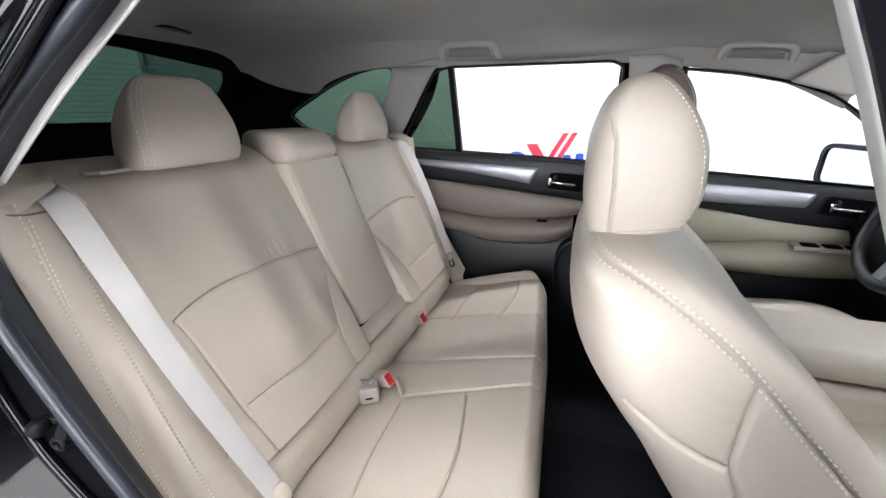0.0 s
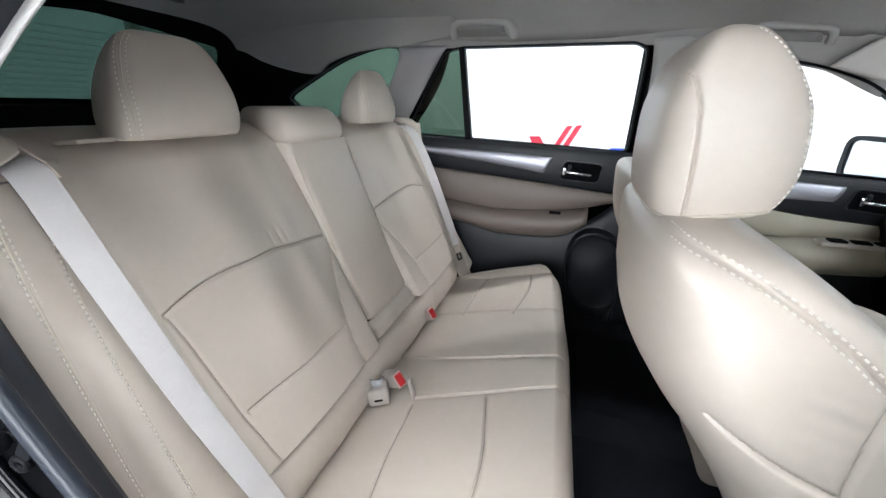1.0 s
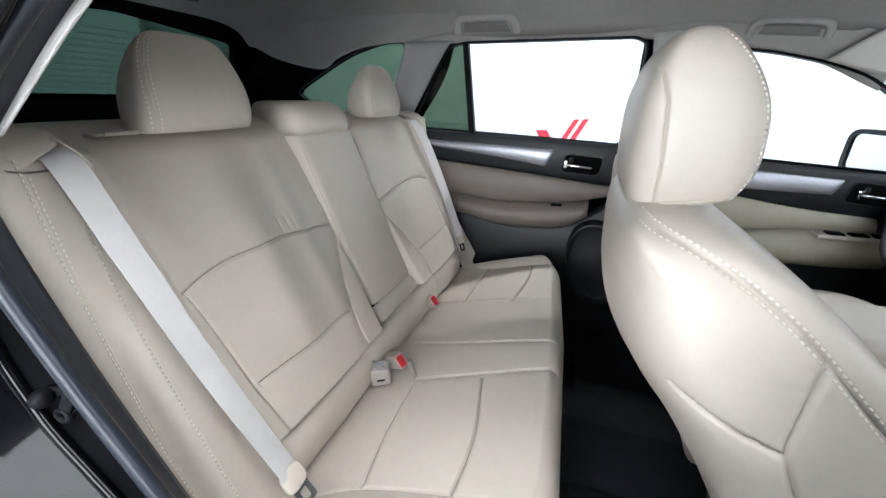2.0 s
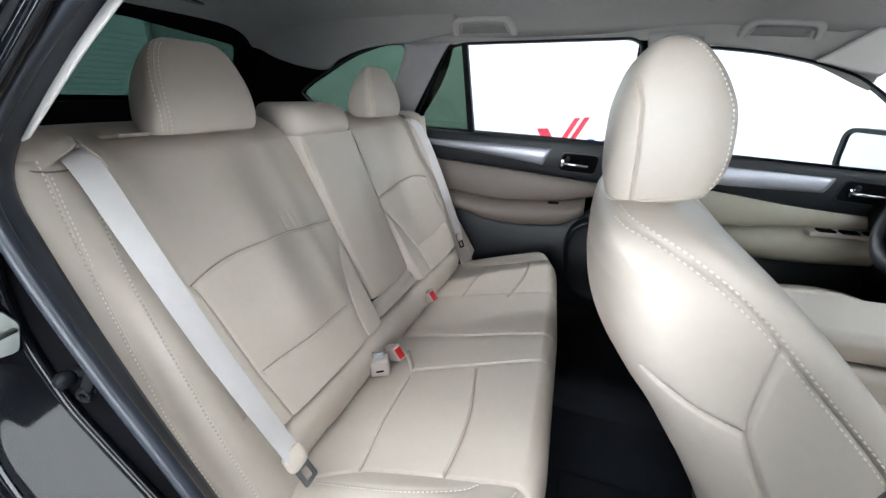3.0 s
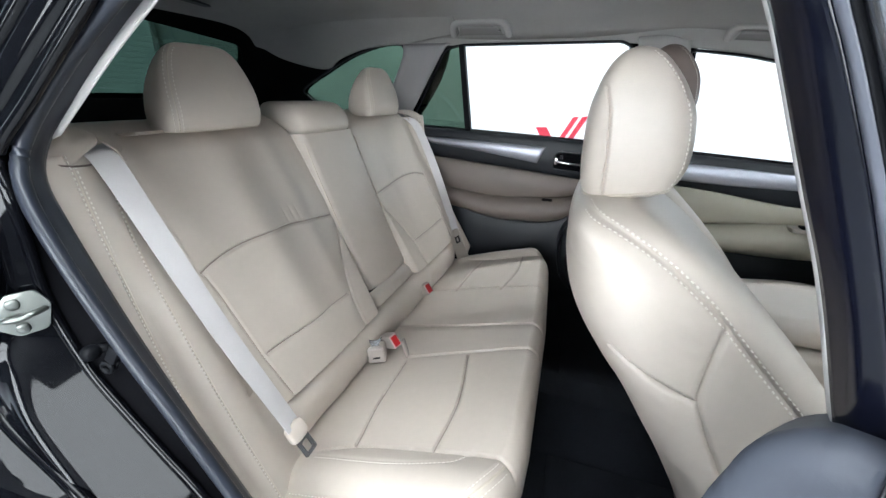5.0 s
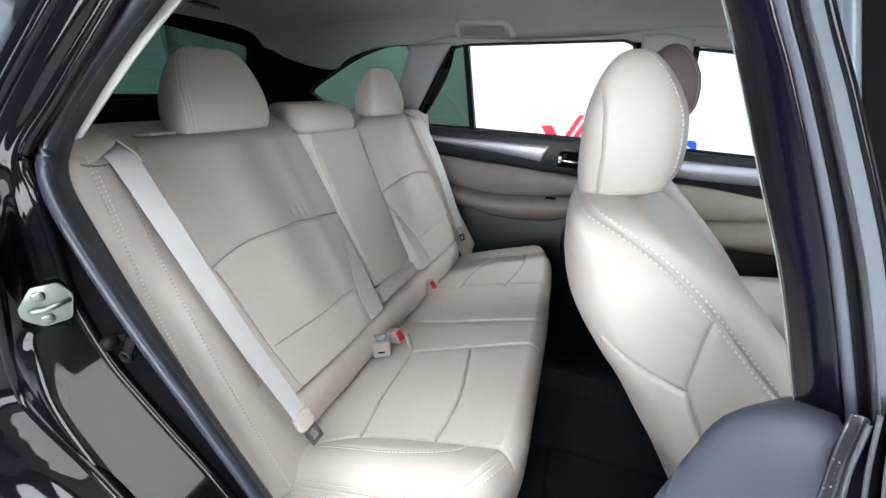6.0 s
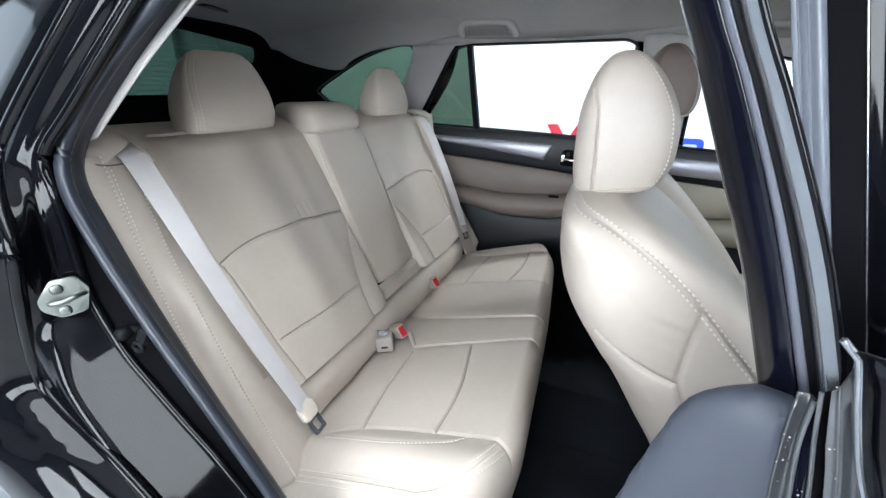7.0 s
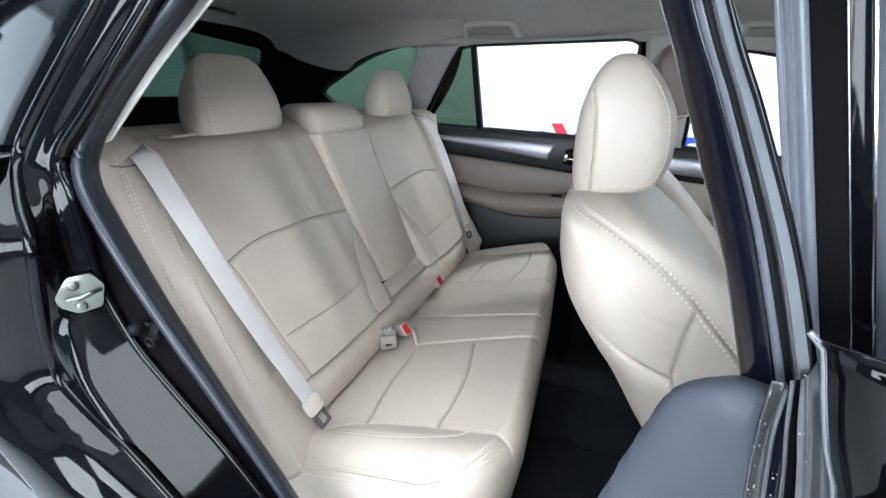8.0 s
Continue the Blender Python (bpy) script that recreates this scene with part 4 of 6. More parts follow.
for cy in (-0.342, 0.328):
    bm, rr = rear_headrest(cy)
    h = part("headrest", bm, M_LEATHER, bench, "padded ivory headrest")
    k = 69                                         # the corner between face and near side
    line = [r[k].lerp(r[k + 1], 0.5) for r in rr[3:42:3]]
    part("seam", tube([q + Vector((0.0004, -0.0004, 0)) for q in line], 0.0011, 50, 6), M_PIPING, h)
    for step in (-1, 2):
        side = [r[k + max(0, step)].lerp(r[k + max(0, step) + (1 if step > 0 else -1)], 0.0) for r in rr[3:42:3]]
        side = [p + (q - p).normalized() * 0.0065 for p, q in zip(line, side)]
        tagged(part("stitching", stitches([q + Vector((0.0006, -0.0006, 0)) for q in side], (0.7, -0.7, 0.1), length=0.004, gap=0.003, width=0.0007, lift=0.0006), M_THREAD, h, "cream thread"), kind="stuff")
    part("piping", tube(rr[3][54:] + rr[3][:26], 0.0017, 90, 6), M_PIPING, h)
    for k in (-0.05, 0.05):
        part("post", tube([(-0.235, cy + k, 1.12), (-0.235, cy + k, 1.19)], 0.005, 4, 10), M_CHROME, h)

# centre headrest: a low saddle-shaped pillow
rows = []
prof = [(1.132, -0.275, -0.160, 0.096), (1.136, -0.290, -0.146, 0.105), (1.150, -0.302, -0.138, 0.109), (1.172, -0.308, -0.142, 0.110), (1.192, -0.308, -0.156, 0.107), (1.205, -0.302, -0.175, 0.100), (1.211, -0.290, -0.195, 0.085)]
fine = profile(prof, 24)
for a, b, h in zip(*fine):
    rows.append(superring((a.y + b.y) / 2, 0.0, a.x, (b.y - a.y) / 2, h.y, 56, 4.0))
bm = grid(rows, close_u=True, caps=True)
part("headrest", bm, M_LEATHER, bench, "low ivory centre headrest")


def bolster(s):
    """Fixed side bolster between backrest and door, with its stitched front."""
    k = 0.0 if s < 0 else -0.02
    t = thing("side_bolster", "stitched ivory leather side bolster beside the bench", "seat bolster", "side bolsters")
    inner = [(-0.192, s * 0.515, 1.148), (-0.130, s * 0.512, 1.02), (-0.060, s * 0.510, 0.89), (0.012, s * 0.508, 0.75), (0.090, s * 0.515, 0.575)]
    front1 = [(-0.168, s * 0.560, 1.148), (-0.108, s * 0.580, 1.01), (-0.036, s * 0.592, 0.875), (0.034, s * 0.596, 0.73), (0.104, s * 0.592, 0.575)]
    front2 = [(-0.136, s * 0.618, 1.150), (-0.108, s * 0.620, 1.03), (-0.056, s * 0.621, 0.855), (-0.006, s * 0.624, 0.74), (0.092, s * 0.624, 0.580)]
    edge = [(-0.134, s * 0.656, 1.153), (-0.118, s * 0.662, 1.00), (-0.074, s * 0.664, 0.885), (-0.006, s * 0.663, 0.775), (0.094, s * 0.650, 0.610)]
    back = [(-0.20, s * 0.680, 1.148), (-0.17, s * 0.684, 1.00), (-0.12, s * 0.685, 0.88), (-0.05, s * 0.683, 0.76), (0.04, s * 0.664, 0.58)]
    inner, front1, front2, edge, back = [[(x + k, y, z) for x, y, z in l] for l in (inner, front1, front2, edge, back)]
    part("bolster_cover", loft([inner, front1, front2, edge, back], 60, 40), M_LEATHER, t, solid=0.003)
    lift = Vector((0.0025, -s * 0.0, 0.001))
    for line, offs in ((front1, (0.0035,)), (front2, (-0.0045, 0.0045))):
        tagged(part("stitching", merged(*[stitches([Vector(p) + lift + Vector((o * 0.5, s * o, 0)) for p in line], (1, s * 0.5, 0.3)) for o in offs]), M_THREAD, t, "cream thread"), kind="stuff")
        part("seam", tube([Vector(p) + Vector((0.001, 0, 0)) for p in line], 0.0016, 50, 6), M_PIPING, t)
    # moulded cap at the shoulder, where the belt comes out
    low = 0.0 if s < 0 else 0.012
    cap = [[(-0.22, 0.660, 1.165), (-0.165, 0.662, 1.166), (-0.137, 0.655, 1.158), (-0.131, 0.646, 1.146)],
           [(-0.24, 0.620, 1.178), (-0.175, 0.622, 1.182), (-0.140, 0.624, 1.168), (-0.131, 0.622, 1.138)],
           [(-0.25, 0.590, 1.180), (-0.185, 0.596, 1.184), (-0.148, 0.600, 1.168), (-0.137, 0.599, 1.149)],
           [(-0.26, 0.560, 1.178), (-0.20, 0.568, 1.181), (-0.160, 0.574, 1.172), (-0.144, 0.578, 1.158)],
           [(-0.26, 0.540, 1.174), (-0.215, 0.548, 1.175), (-0.175, 0.558, 1.171), (-0.150, 0.568, 1.164)]]
    part("shoulder_cap", loft([[(x + k, s * y, z - low) for x, y, z in l] for l in cap], 40, 40), M_PLASTIC, t, "moulded beige shoulder cap", solid=0.003)
    line = lambda pts: [(x + k, s * y, z - low) for x, y, z in pts]
    part("belt_guide", tube(line([(-0.172, 0.556, 1.168), (-0.157, 0.556, 1.161), (-0.143, 0.549, 1.146), (-0.137, 0.545, 1.133)]), 0.0030, 30, 8, 0.6), M_PLASTIC, t, "thin beige belt guide lip")
    part("joint", tube(line([(-0.1285, 0.649, 1.146), (-0.1285, 0.622, 1.1375), (-0.136, 0.599, 1.135), (-0.146, 0.584, 1.134)]), 0.0013, 30, 6), M_TAUPE, t, "dark joint under the cap")
    return t


for s in (-1, 1):
    bolster(s)


# ---------------------------------------------------------------- belts and buckles
def ribbon(ctrl, wide, width, n=60, thick=0.00022):
    pts = curve_pts(ctrl, n)
    rows = []
    for i, p in enumerate(pts):
        d = (pts[min(i + 1, n)] - pts[max(i - 1, 0)]).normalized()
        w = Vector(wide[0]).lerp(Vector(wide[1]), (i / n) ** 1.5)
        w = (w - w.dot(d) * d).normalized() * width / 2
        k = w.cross(d).normalized() * thick
        rows.append([p - w - k, p - w * 0.5 - k * 1.4, p + w * 0.5 - k * 1.4, p + w - k, p + w + k, p - w + k])
    return grid(rows, close_u=True, caps=True)


def seat_belt(s, ctrl, wide, anchor):
    t = thing("seat_belt", "pale grey seat belt hanging beside the bolster", "seat belt", "rear seat belts")
    part("webbing", ribbon(ctrl, wide, 0.0445), M_BELT, t)
    a = Vector(anchor)
    d = (Vector(ctrl[-1]) - Vector(ctrl[-2])).normalized()
    rot = d.to_track_quat("-Z", "Y").to_matrix().to_4x4()
    part("tongue_cover", puff(a + d * 0.002, (0.019, 0.006, 0.016), 3.8, m=rot), M_PLASTIC, t, "beige belt tongue cover")
    plate = filleted([(-0.014, -0.022), (0.014, -0.022), (0.014, 0.014), (-0.014, 0.014)], 0.004)
    hole = filleted([(-0.007, -0.016), (0.007, -0.016), (0.007, 0.002), (-0.007, 0.002)], 0.003)
    part("tongue", ring(hole, plate, lambda u, v: a + d * 0.024 + rot.to_3x3() @ Vector((u, 0, v)), rot.to_3x3() @ Vector((0, 0.002, 0))), M_EDGE, t, "steel belt tongue")
    return t


seat_belt(-1, [(-0.205, -0.560, 1.150), (-0.166, -0.568, 1.153), (-0.130, -0.572, 1.131), (-0.06, -0.578, 1.035), (0.03, -0.578, 0.89), (0.131, -0.572, 0.735)], ((-0.22, 0.95, 0.1), (-0.42, 0.86, -0.08)), (0.133, -0.571, 0.728))
seat_belt(1, [(-0.215, 0.555, 1.140), (-0.165, 0.560, 1.140), (-0.122, 0.560, 1.09), (-0.062, 0.560, 0.960), (0.010, 0.556, 0.775), (0.036, 0.548, 0.705)], ((0.3, 0.9, 0.1), (0.3, 0.9, 0.1)), (0.038, 0.547, 0.698))


def buckle(at, label):
    long_axis, out = Vector((0.53, 0.0, -0.848)), Vector((0.750, -0.462, 0.469)).normalized()
    facing = Matrix((long_axis, out.cross(long_axis), out)).transposed().to_4x4()
    t = thing("belt_buckle", label, "belt buckle", "seat belt buckles")
    m = Matrix.Translation(at) @ facing
    part("housing", box((-0.019, -0.013, -0.050), (0.019, 0.013, 0.010), 0.005, 3, m), M_GREYPLASTIC, t)
    part("button_rim", box((-0.0175, -0.0120, 0.004), (0.0175, 0.0095, 0.0118), 0.003, 2, m), M_BUTTONRIM, t, "pale pink button rim")
    part("release_button", box((-0.0145, -0.0095, 0.004), (0.0145, 0.0070, 0.0142), 0.002, 2, m), M_RED, t, "red release button")
    part("stalk", box((-0.012, -0.004, -0.10), (0.012, 0.004, -0.04), 0.002, 2, m), M_BLACKTRIM, t)
    return t


buckle((0.108, -0.174, 0.640), "grey belt buckle with red button lying on the bench")
buckle((0.078, 0.132, 0.640), "grey belt buckle with red button by the far seat")
hold = thing("buckle_holder", "warm grey plastic belt tongue holder on the bench", "buckle holder")
m = pose(0.074, -0.205, 0.622, 0, -6, 24)
part("body", box((-0.023, -0.018, -0.028), (0.023, 0.018, 0.015), 0.005, 3, m), M_GREYPLASTIC, hold)
part("slot", box((-0.009, -0.0190, -0.014), (0.009, -0.0172, -0.009), 0.0006, 1, m), M_BLACK, hold)
bow = [(-0.019, 0.034), (-0.008, 0.029), (0.008, 0.029), (0.019, 0.036), (0.011, 0.022), (0.009, 0.012), (-0.009, 0.012), (-0.012, 0.022)]
part("tongue", sheet(filleted(bow, 0.002), lambda u, v: m @ Vector((u, -0.004 + 0.25 * (v - 0.012), v)), m.to_3x3() @ Vector((0, 0.0022, 0))), M_EDGE, hold, "steel belt tongue")
part("strap", tube([m @ Vector(p) for p in ((-0.016, 0.0, 0.010), (-0.024, 0.004, 0.028), (-0.034, 0.020, 0.046))], 0.006, 16, 8, 0.35), M_BLACK, hold, "black strap")
loop_ = thing("isofix_cover", "beige plastic cover in the bench gap", "anchor cover")
part("body", box((-0.004, -0.012, -0.014), (0.004, 0.007, 0.040), 0.0035, 3, pose(0.146, -0.176, 0.614, 0, -14, 10)), M_GREYPLASTIC, loop_)
flap = thing("anchor_flap", "small beige plastic flap on top of the backrest", "anchor flap")
part("flap", box((-0.026, -0.026, -0.003), (0.026, 0.026, 0.003), 0.002, 2, pose(-0.206, -0.470, 1.1655, 0, -4, 4)), M_PLASTIC, flap)


# ---------------------------------------------------------------- front seats
def front_seat(dx, cy, dz, lift, hx, cover, rows_n, ring_n, label):
    SQ = 6.5
    t = thing("front_seat", label, "car seat", "front seats")
    prof = [(0.46, 0.85, 1.02, 0.225), (0.58, 0.785, 0.995, 0.235), (0.67, 0.740, 0.965, 0.238), (0.76, 0.690, 0.922, 0.238), (0.82, 0.651, 0.886, 0.237), (0.855, 0.626, 0.862, 0.236),
            (0.90, 0.589, 0.828, 0.234), (0.95, 0.550, 0.785, 0.231), (1.00, 0.522, 0.737, 0.227), (1.04, 0.511, 0.694, 0.220), (1.075, 0.507, 0.648, 0.206), (1.095, 0.511, 0.615, 0.184), (1.106, 0.522, 0.588, 0.146), (1.111, 0.537, 0.567, 0.095)]
    fine = profile(prof, rows_n)
    main = [(0.510, 1.105), (0.525, 1.104), (0.540, 1.098), (0.560, 1.091), (0.580, 1.082), (0.600, 1.071), (0.620, 1.058), (0.640, 1.043), (0.660, 1.026), (0.680, 1.006), (0.720, 0.963), (0.772, 0.908), (0.82, 0.85)]
    branch = [(0.679, 1.006), (0.672, 0.960), (0.670, 0.930), (0.671, 0.908), (0.690, 0.862), (0.725, 0.790), (0.77, 0.68)]
    cross = [(0.572, 0.946), (0.590, 0.938), (0.631, 0.921), (0.671, 0.908)]
    P = np.concatenate([even_ring((a.y + b.y) / 2, 0.0, a.x, (b.y - a.y) / 2, h.y, ring_n, SQ) for a, b, h in zip(*fine)])
    mid = np.interp(P[:, 2], [p[0] for p in prof], [(p[1] + p[2]) / 2 for p in prof])
    half = np.interp(P[:, 2], [p[0] for p in prof], [p[3] for p in prof])
    rear = np.clip((mid - P[:, 0]) / 0.06, 0, 1)
    belly = np.interp(P[:, 2], (0.80, 0.88, 0.92, 0.96, 1.0, 1.04, 1.10), (0.046, 0.050, 0.043, 0.032, 0.019, 0.011, 0.003))
    corner = np.interp(P[:, 2], (0.80, 0.87, 1.04, 1.09), (0.0, 0.019, 0.021, 0.004))
    P[:, 0] += rear * (corner - (corner + belly) * np.clip(1 - (P[:, 1] / half) ** 2, 0, 1))
    near_side = np.clip((-P[:, 1] - 0.10) / 0.06, 0, 1)
    sink = seam_dip(P[:, [0, 2]], [branch, cross], 0.0060, 0.0030) + seam_dip(P[:, [0, 2]], [main], 0.0050, 0.0028) + seam_dip(P[:, [0, 2]], [main, branch, cross], 0.0024, 0.018)
    crease = np.exp(-((P[:, 0] - 0.652) / 0.035) ** 2 - ((P[:, 2] - 0.985) / 0.030) ** 2) * np.sin((P[:, 2] + 0.25 * P[:, 0]) * 2 * math.pi / 0.019) * 0.0006
    crease += np.exp(-((P[:, 0] - 0.70) / 0.05) ** 2 - ((P[:, 2] - 0.86) / 0.06) ** 2) * np.sin((P[:, 2] * 0.5 + P[:, 0]) * 2 * math.pi / 0.034) * 0.0003
    P[:, 1] += near_side * (sink + crease)
    P += np.array([dx, cy, dz])
    rows = [[Vector(q) for q in P[i * ring_n:(i + 1) * ring_n]] for i in range(rows_n + 1)]
    SIDE = P[P[:, 1] < cy - 0.08]
    back = part("backrest", grid(rows, close_u=True, caps=True), M_LEATHER, t)

    for o in (-0.0042, 0.0042):
        tagged(part("stitching", stitches(settle(SIDE, [(p.x + o * 0.65 + dx, 0, p.z + o * 0.76 + dz) for p in curve_pts([(x, 0, z) for x, z in main[1:]], 60)], 1, 0.0001), (-0.3, -1, 0.3), length=0.0045, gap=0.0026, width=0.0011, lift=0.0010), M_THREAD, back, "cream thread"), kind="stuff")
    pocket = []
    for k in range(25):
        y = -0.205 + 0.41 * k / 24
        droop = 0.02 * (1 - (y / 0.205) ** 2)
        line = [Vector((0.674 + dx, cy + y, 0.862 - droop + dz)), Vector((0.660 + dx, cy + y, 0.850 - droop + dz)), Vector((0.682 + dx, cy + y, 0.79 + dz)), Vector((0.732 + dx, cy + y, 0.68 + dz)), Vector((0.817 + dx, cy + y, 0.52 + dz))]
        pocket.append(curve_pts([p + Vector((0.014 * abs(y / 0.205) ** 4 - 0.040 * (1 - (y / 0.205) ** 2), 0, 0)) for p in line], 24))
    part("map_pocket", grid(pocket), M_LEATHER, back, "ivory leather map pocket", solid=0.006)
    # headrest
    prof = [(1.097, 0.540, 0.606, 0.096), (1.099, 0.526, 0.616, 0.108), (1.104, 0.516, 0.624, 0.115), (1.116, 0.510, 0.633, 0.119), (1.145, 0.507, 0.641, 0.121), (1.180, 0.507, 0.642, 0.122), (1.215, 0.509, 0.637, 0.121),
            (1.243, 0.516, 0.624, 0.117), (1.262, 0.523, 0.611, 0.112), (1.277, 0.532, 0.598, 0.103), (1.287, 0.542, 0.586, 0.090), (1.292, 0.553, 0.574, 0.072)]
    fh = profile(prof, 110)
    hz = dz + lift
    hrows = []
    for i, (a, b, h) in enumerate(zip(*fh)):
        R = even_ring((a.y + b.y) / 2, 0.0, a.x, (b.y - a.y) / 2, h.y, 640, 5.2)
        seam_x = float(np.interp(a.x, (1.10, 1.165, 1.217, 1.245, 1.258), (0.540, 0.539, 0.535, 0.527, 0.512)))
        edge_x = fh[1][i].y - 0.0065
        on = np.clip((-R[:, 1] - 0.02) / 0.03, 0, 1) * min(1.0, max(0.0, (1.278 - a.x) / 0.02))
        R[:, 1] += on * (0.20 * np.maximum(0, seam_x - R[:, 0]) + 0.0042 * np.exp(-((R[:, 0] - seam_x) / 0.0015) ** 2) * (a.x < 1.258) + 0.0026 * np.exp(-((R[:, 0] - edge_x) / 0.0020) ** 2))
        R[:, 2] += 0.017 * np.clip((R[:, 0] - 0.525) / 0.10, 0, 1) * np.clip((1.165 - a.x) / 0.065, 0, 1)
        hrows.append([Vector(q) + Vector((dx + hx, cy + 0.012, hz)) for q in R])
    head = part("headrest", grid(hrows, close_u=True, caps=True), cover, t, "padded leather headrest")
    low = min(range(len(hrows)), key=lambda i: abs(fh[0][i].x - 1.107))
    part("piping", tube(hrows[low][200:640:6], 0.0022, 120, 6), M_PIPING, head)

    def on_head(i, x, lift=0.0):
        a, b, h = fh[0][i], fh[1][i], fh[2][i]
        u = max(-0.995, min(0.995, (x - (a.y + b.y) / 2) / ((b.y - a.y) / 2)))
        return Vector((x + dx + hx, cy + 0.012 - h.y * (1 - abs(u) ** 5.2) ** (1 / 5.2) - lift, a.x + hz + 0.017 * min(1.0, max(0.0, (x - 0.525) / 0.10)) * min(1.0, max(0.0, (1.165 - a.x) / 0.065))))

    edge = [on_head(i, fh[1][i].y - 0.0138, 0.0000) for i in range(16, 104, 4)]
    tagged(part("stitching", stitches(edge, (0.5, -1, 0), length=0.0032, gap=0.0024, width=0.0007), M_THREAD, head, "cream thread"), kind="stuff")
    for k in (-0.045, 0.045):
        part("post", tube([(0.572 + dx, cy + k, 1.06 + dz), (0.572 + dx + hx, cy + k, 1.15 + hz)], 0.006, 4, 10), M_CHROME, head)
    # seat cushion and its base
    part("seat_cushion", puff((1.02 + dx, cy, 0.625 + dz), (0.27, 0.245, 0.085), 3.4, m=pose(0, 0, 0, 0, -7, 0)), M_LEATHER, t)
    part("seat_base", box((0.80 + dx, cy - 0.20, 0.37), (1.22 + dx, cy + 0.20, 0.57), 0.03, 3), M_BLACKTRIM, t, "black seat base")
    part("side_cover", box((0.72 + dx, cy - 0.262, 0.48), (1.18 + dx, cy - 0.232, 0.62), 0.012, 3), M_PLASTIC, t, "beige seat side cover")
    return t


front_seat(0.0, -0.29, 0.0, 0.0, 0.0, M_LEATHER, 300, 620, "ivory leather front passenger seat with stitched side")
# driver's headrest cover is coloured dark to show it backlit
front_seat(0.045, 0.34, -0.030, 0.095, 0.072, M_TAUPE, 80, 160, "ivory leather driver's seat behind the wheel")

console = thing("centre_console", "beige armrest console between the front seats", "console")
part("body", box((0.755, -0.090, 0.462), (1.30, 0.125, 0.758), 0.022, 4), M_PLASTIC, console)
part("foot", box((0.80, -0.070, 0.34), (1.28, 0.10, 0.47), 0.01), M_BLACKTRIM, console, "dark console base")
part("lid", box((0.78, -0.087, 0.764), (1.18, 0.118, 0.826), 0.028, 6), M_LEATHER, console, "padded ivory console lid")

wheel = thing("steering_wheel", "black leather steering wheel with silver spoke", "steering wheel")
wm = pose(1.345, 0.375, 0.978, 0, -64, 0)
rim = []
for i in range(64):
    a = 2 * math.pi * i / 64
    c = Vector((0.182 * math.cos(a), 0.182 * math.sin(a), 0))
    d = c.normalized()
    rim.append([wm @ (c + 0.016 * (math.cos(b) * d + math.sin(b) * Vector((0, 0, 1)))) for b in [2 * math.pi * k / 12 for k in range(12)]])
part("rim", grid(rim, close_u=True, close_v=True), M_BLACKTRIM, wheel)
part("hub", puff((0, 0, 0), (0.075, 0.085, 0.03), 3.0, m=wm), M_BLACKTRIM, wheel).location = (0, 0, 0)
for a in (0, 90, 180):
    part("spoke", box((0.05, -0.018, -0.008), (0.175, 0.018, 0.006), 0.004, 2, wm @ pose(0, 0, 0, 0, 0, a + 90)), M_SILVER, wheel, "silver spoke")

visor = thing("sun_visor", "pale grey sun visor turned against the window", "sun visor")
part("leaf", loft([[(1.05, 0.575, 1.325), (1.15, 0.545, 1.40)], [(1.20, 0.585, 1.285), (1.28, 0.54, 1.375)]], 12, 12), M_PILLAR, visor, solid=0.012)


def grab_handle(foot_a, foot_b, rise, label):
    """Folding grip on the sloping liner: a flat arch between two feet, over a shallow backing plate."""
    t = thing("grab_handle", label, "grab handle", "grab handles")
    a, b, up = Vector(foot_a), Vector(foot_b), Vector(rise)
    n = (b - a).cross(up).normalized()
    n = n if n.z < 0 else -n
    at = lambda k, u, off: a.lerp(b, k) + up * u + n * off
    outer = [(0.0, 0.0), (0.015, 0.45), (0.07, 0.84), (0.17, 0.99), (0.5, 1.02), (0.83, 0.99), (0.93, 0.84), (0.985, 0.45), (1.0, 0.0)]
    inner = [(0.115, 0.0), (0.12, 0.30), (0.145, 0.55), (0.22, 0.70), (0.5, 0.74), (0.78, 0.70), (0.855, 0.55), (0.88, 0.30), (0.885, 0.0)]
    lines = []
    for f, off in ((0.0, 0.000), (0.03, 0.008), (0.14, 0.014), (0.5, 0.017), (0.86, 0.014), (0.97, 0.008), (1.0, 0.000)):
        lines.append([at(p + (q - p) * f, u + (v - u) * f, off) for (p, u), (q, v) in zip(outer, inner)])
    part("grip", loft(lines, 70, 24), M_GRIP, t)
    # the shadow gap behind the grip is put into the backing's darker grey
    part("backing", loft([[at(k, u, d) for k, u, d in row] for row in (((0.13, -0.02, 0.002), (0.5, -0.02, 0.002), (0.87, -0.02, 0.002)), ((0.15, 0.05, 0.008), (0.5, 0.05, 0.008), (0.85, 0.05, 0.008)), ((0.18, 0.42, 0.008), (0.5, 0.46, 0.008), (0.82, 0.42, 0.008)), ((0.2, 0.52, 0.001), (0.5, 0.56, 0.001), (0.8, 0.52, 0.001)))], 30, 16), M_GRIPBACK, t, "backing plate coloured dark for the grip's shadow gap")
    part("release", puff((0, 0, 0), (0.005, 0.005, 0.003), 2.4, 10, Matrix.Translation(at(0.80, 0.28, 0.009))), M_LINER, t)
    return t


grab_handle((-0.012, 0.600, 1.439), (0.214, 0.606, 1.435), (0.0, -0.062, 0.043), "grey folding grab handle above the rear window")
grab_handle((0.857, 0.626, 1.406), (1.066, 0.624, 1.391), (0.0, -0.040, 0.038), "grey folding grab handle above the driver's window")


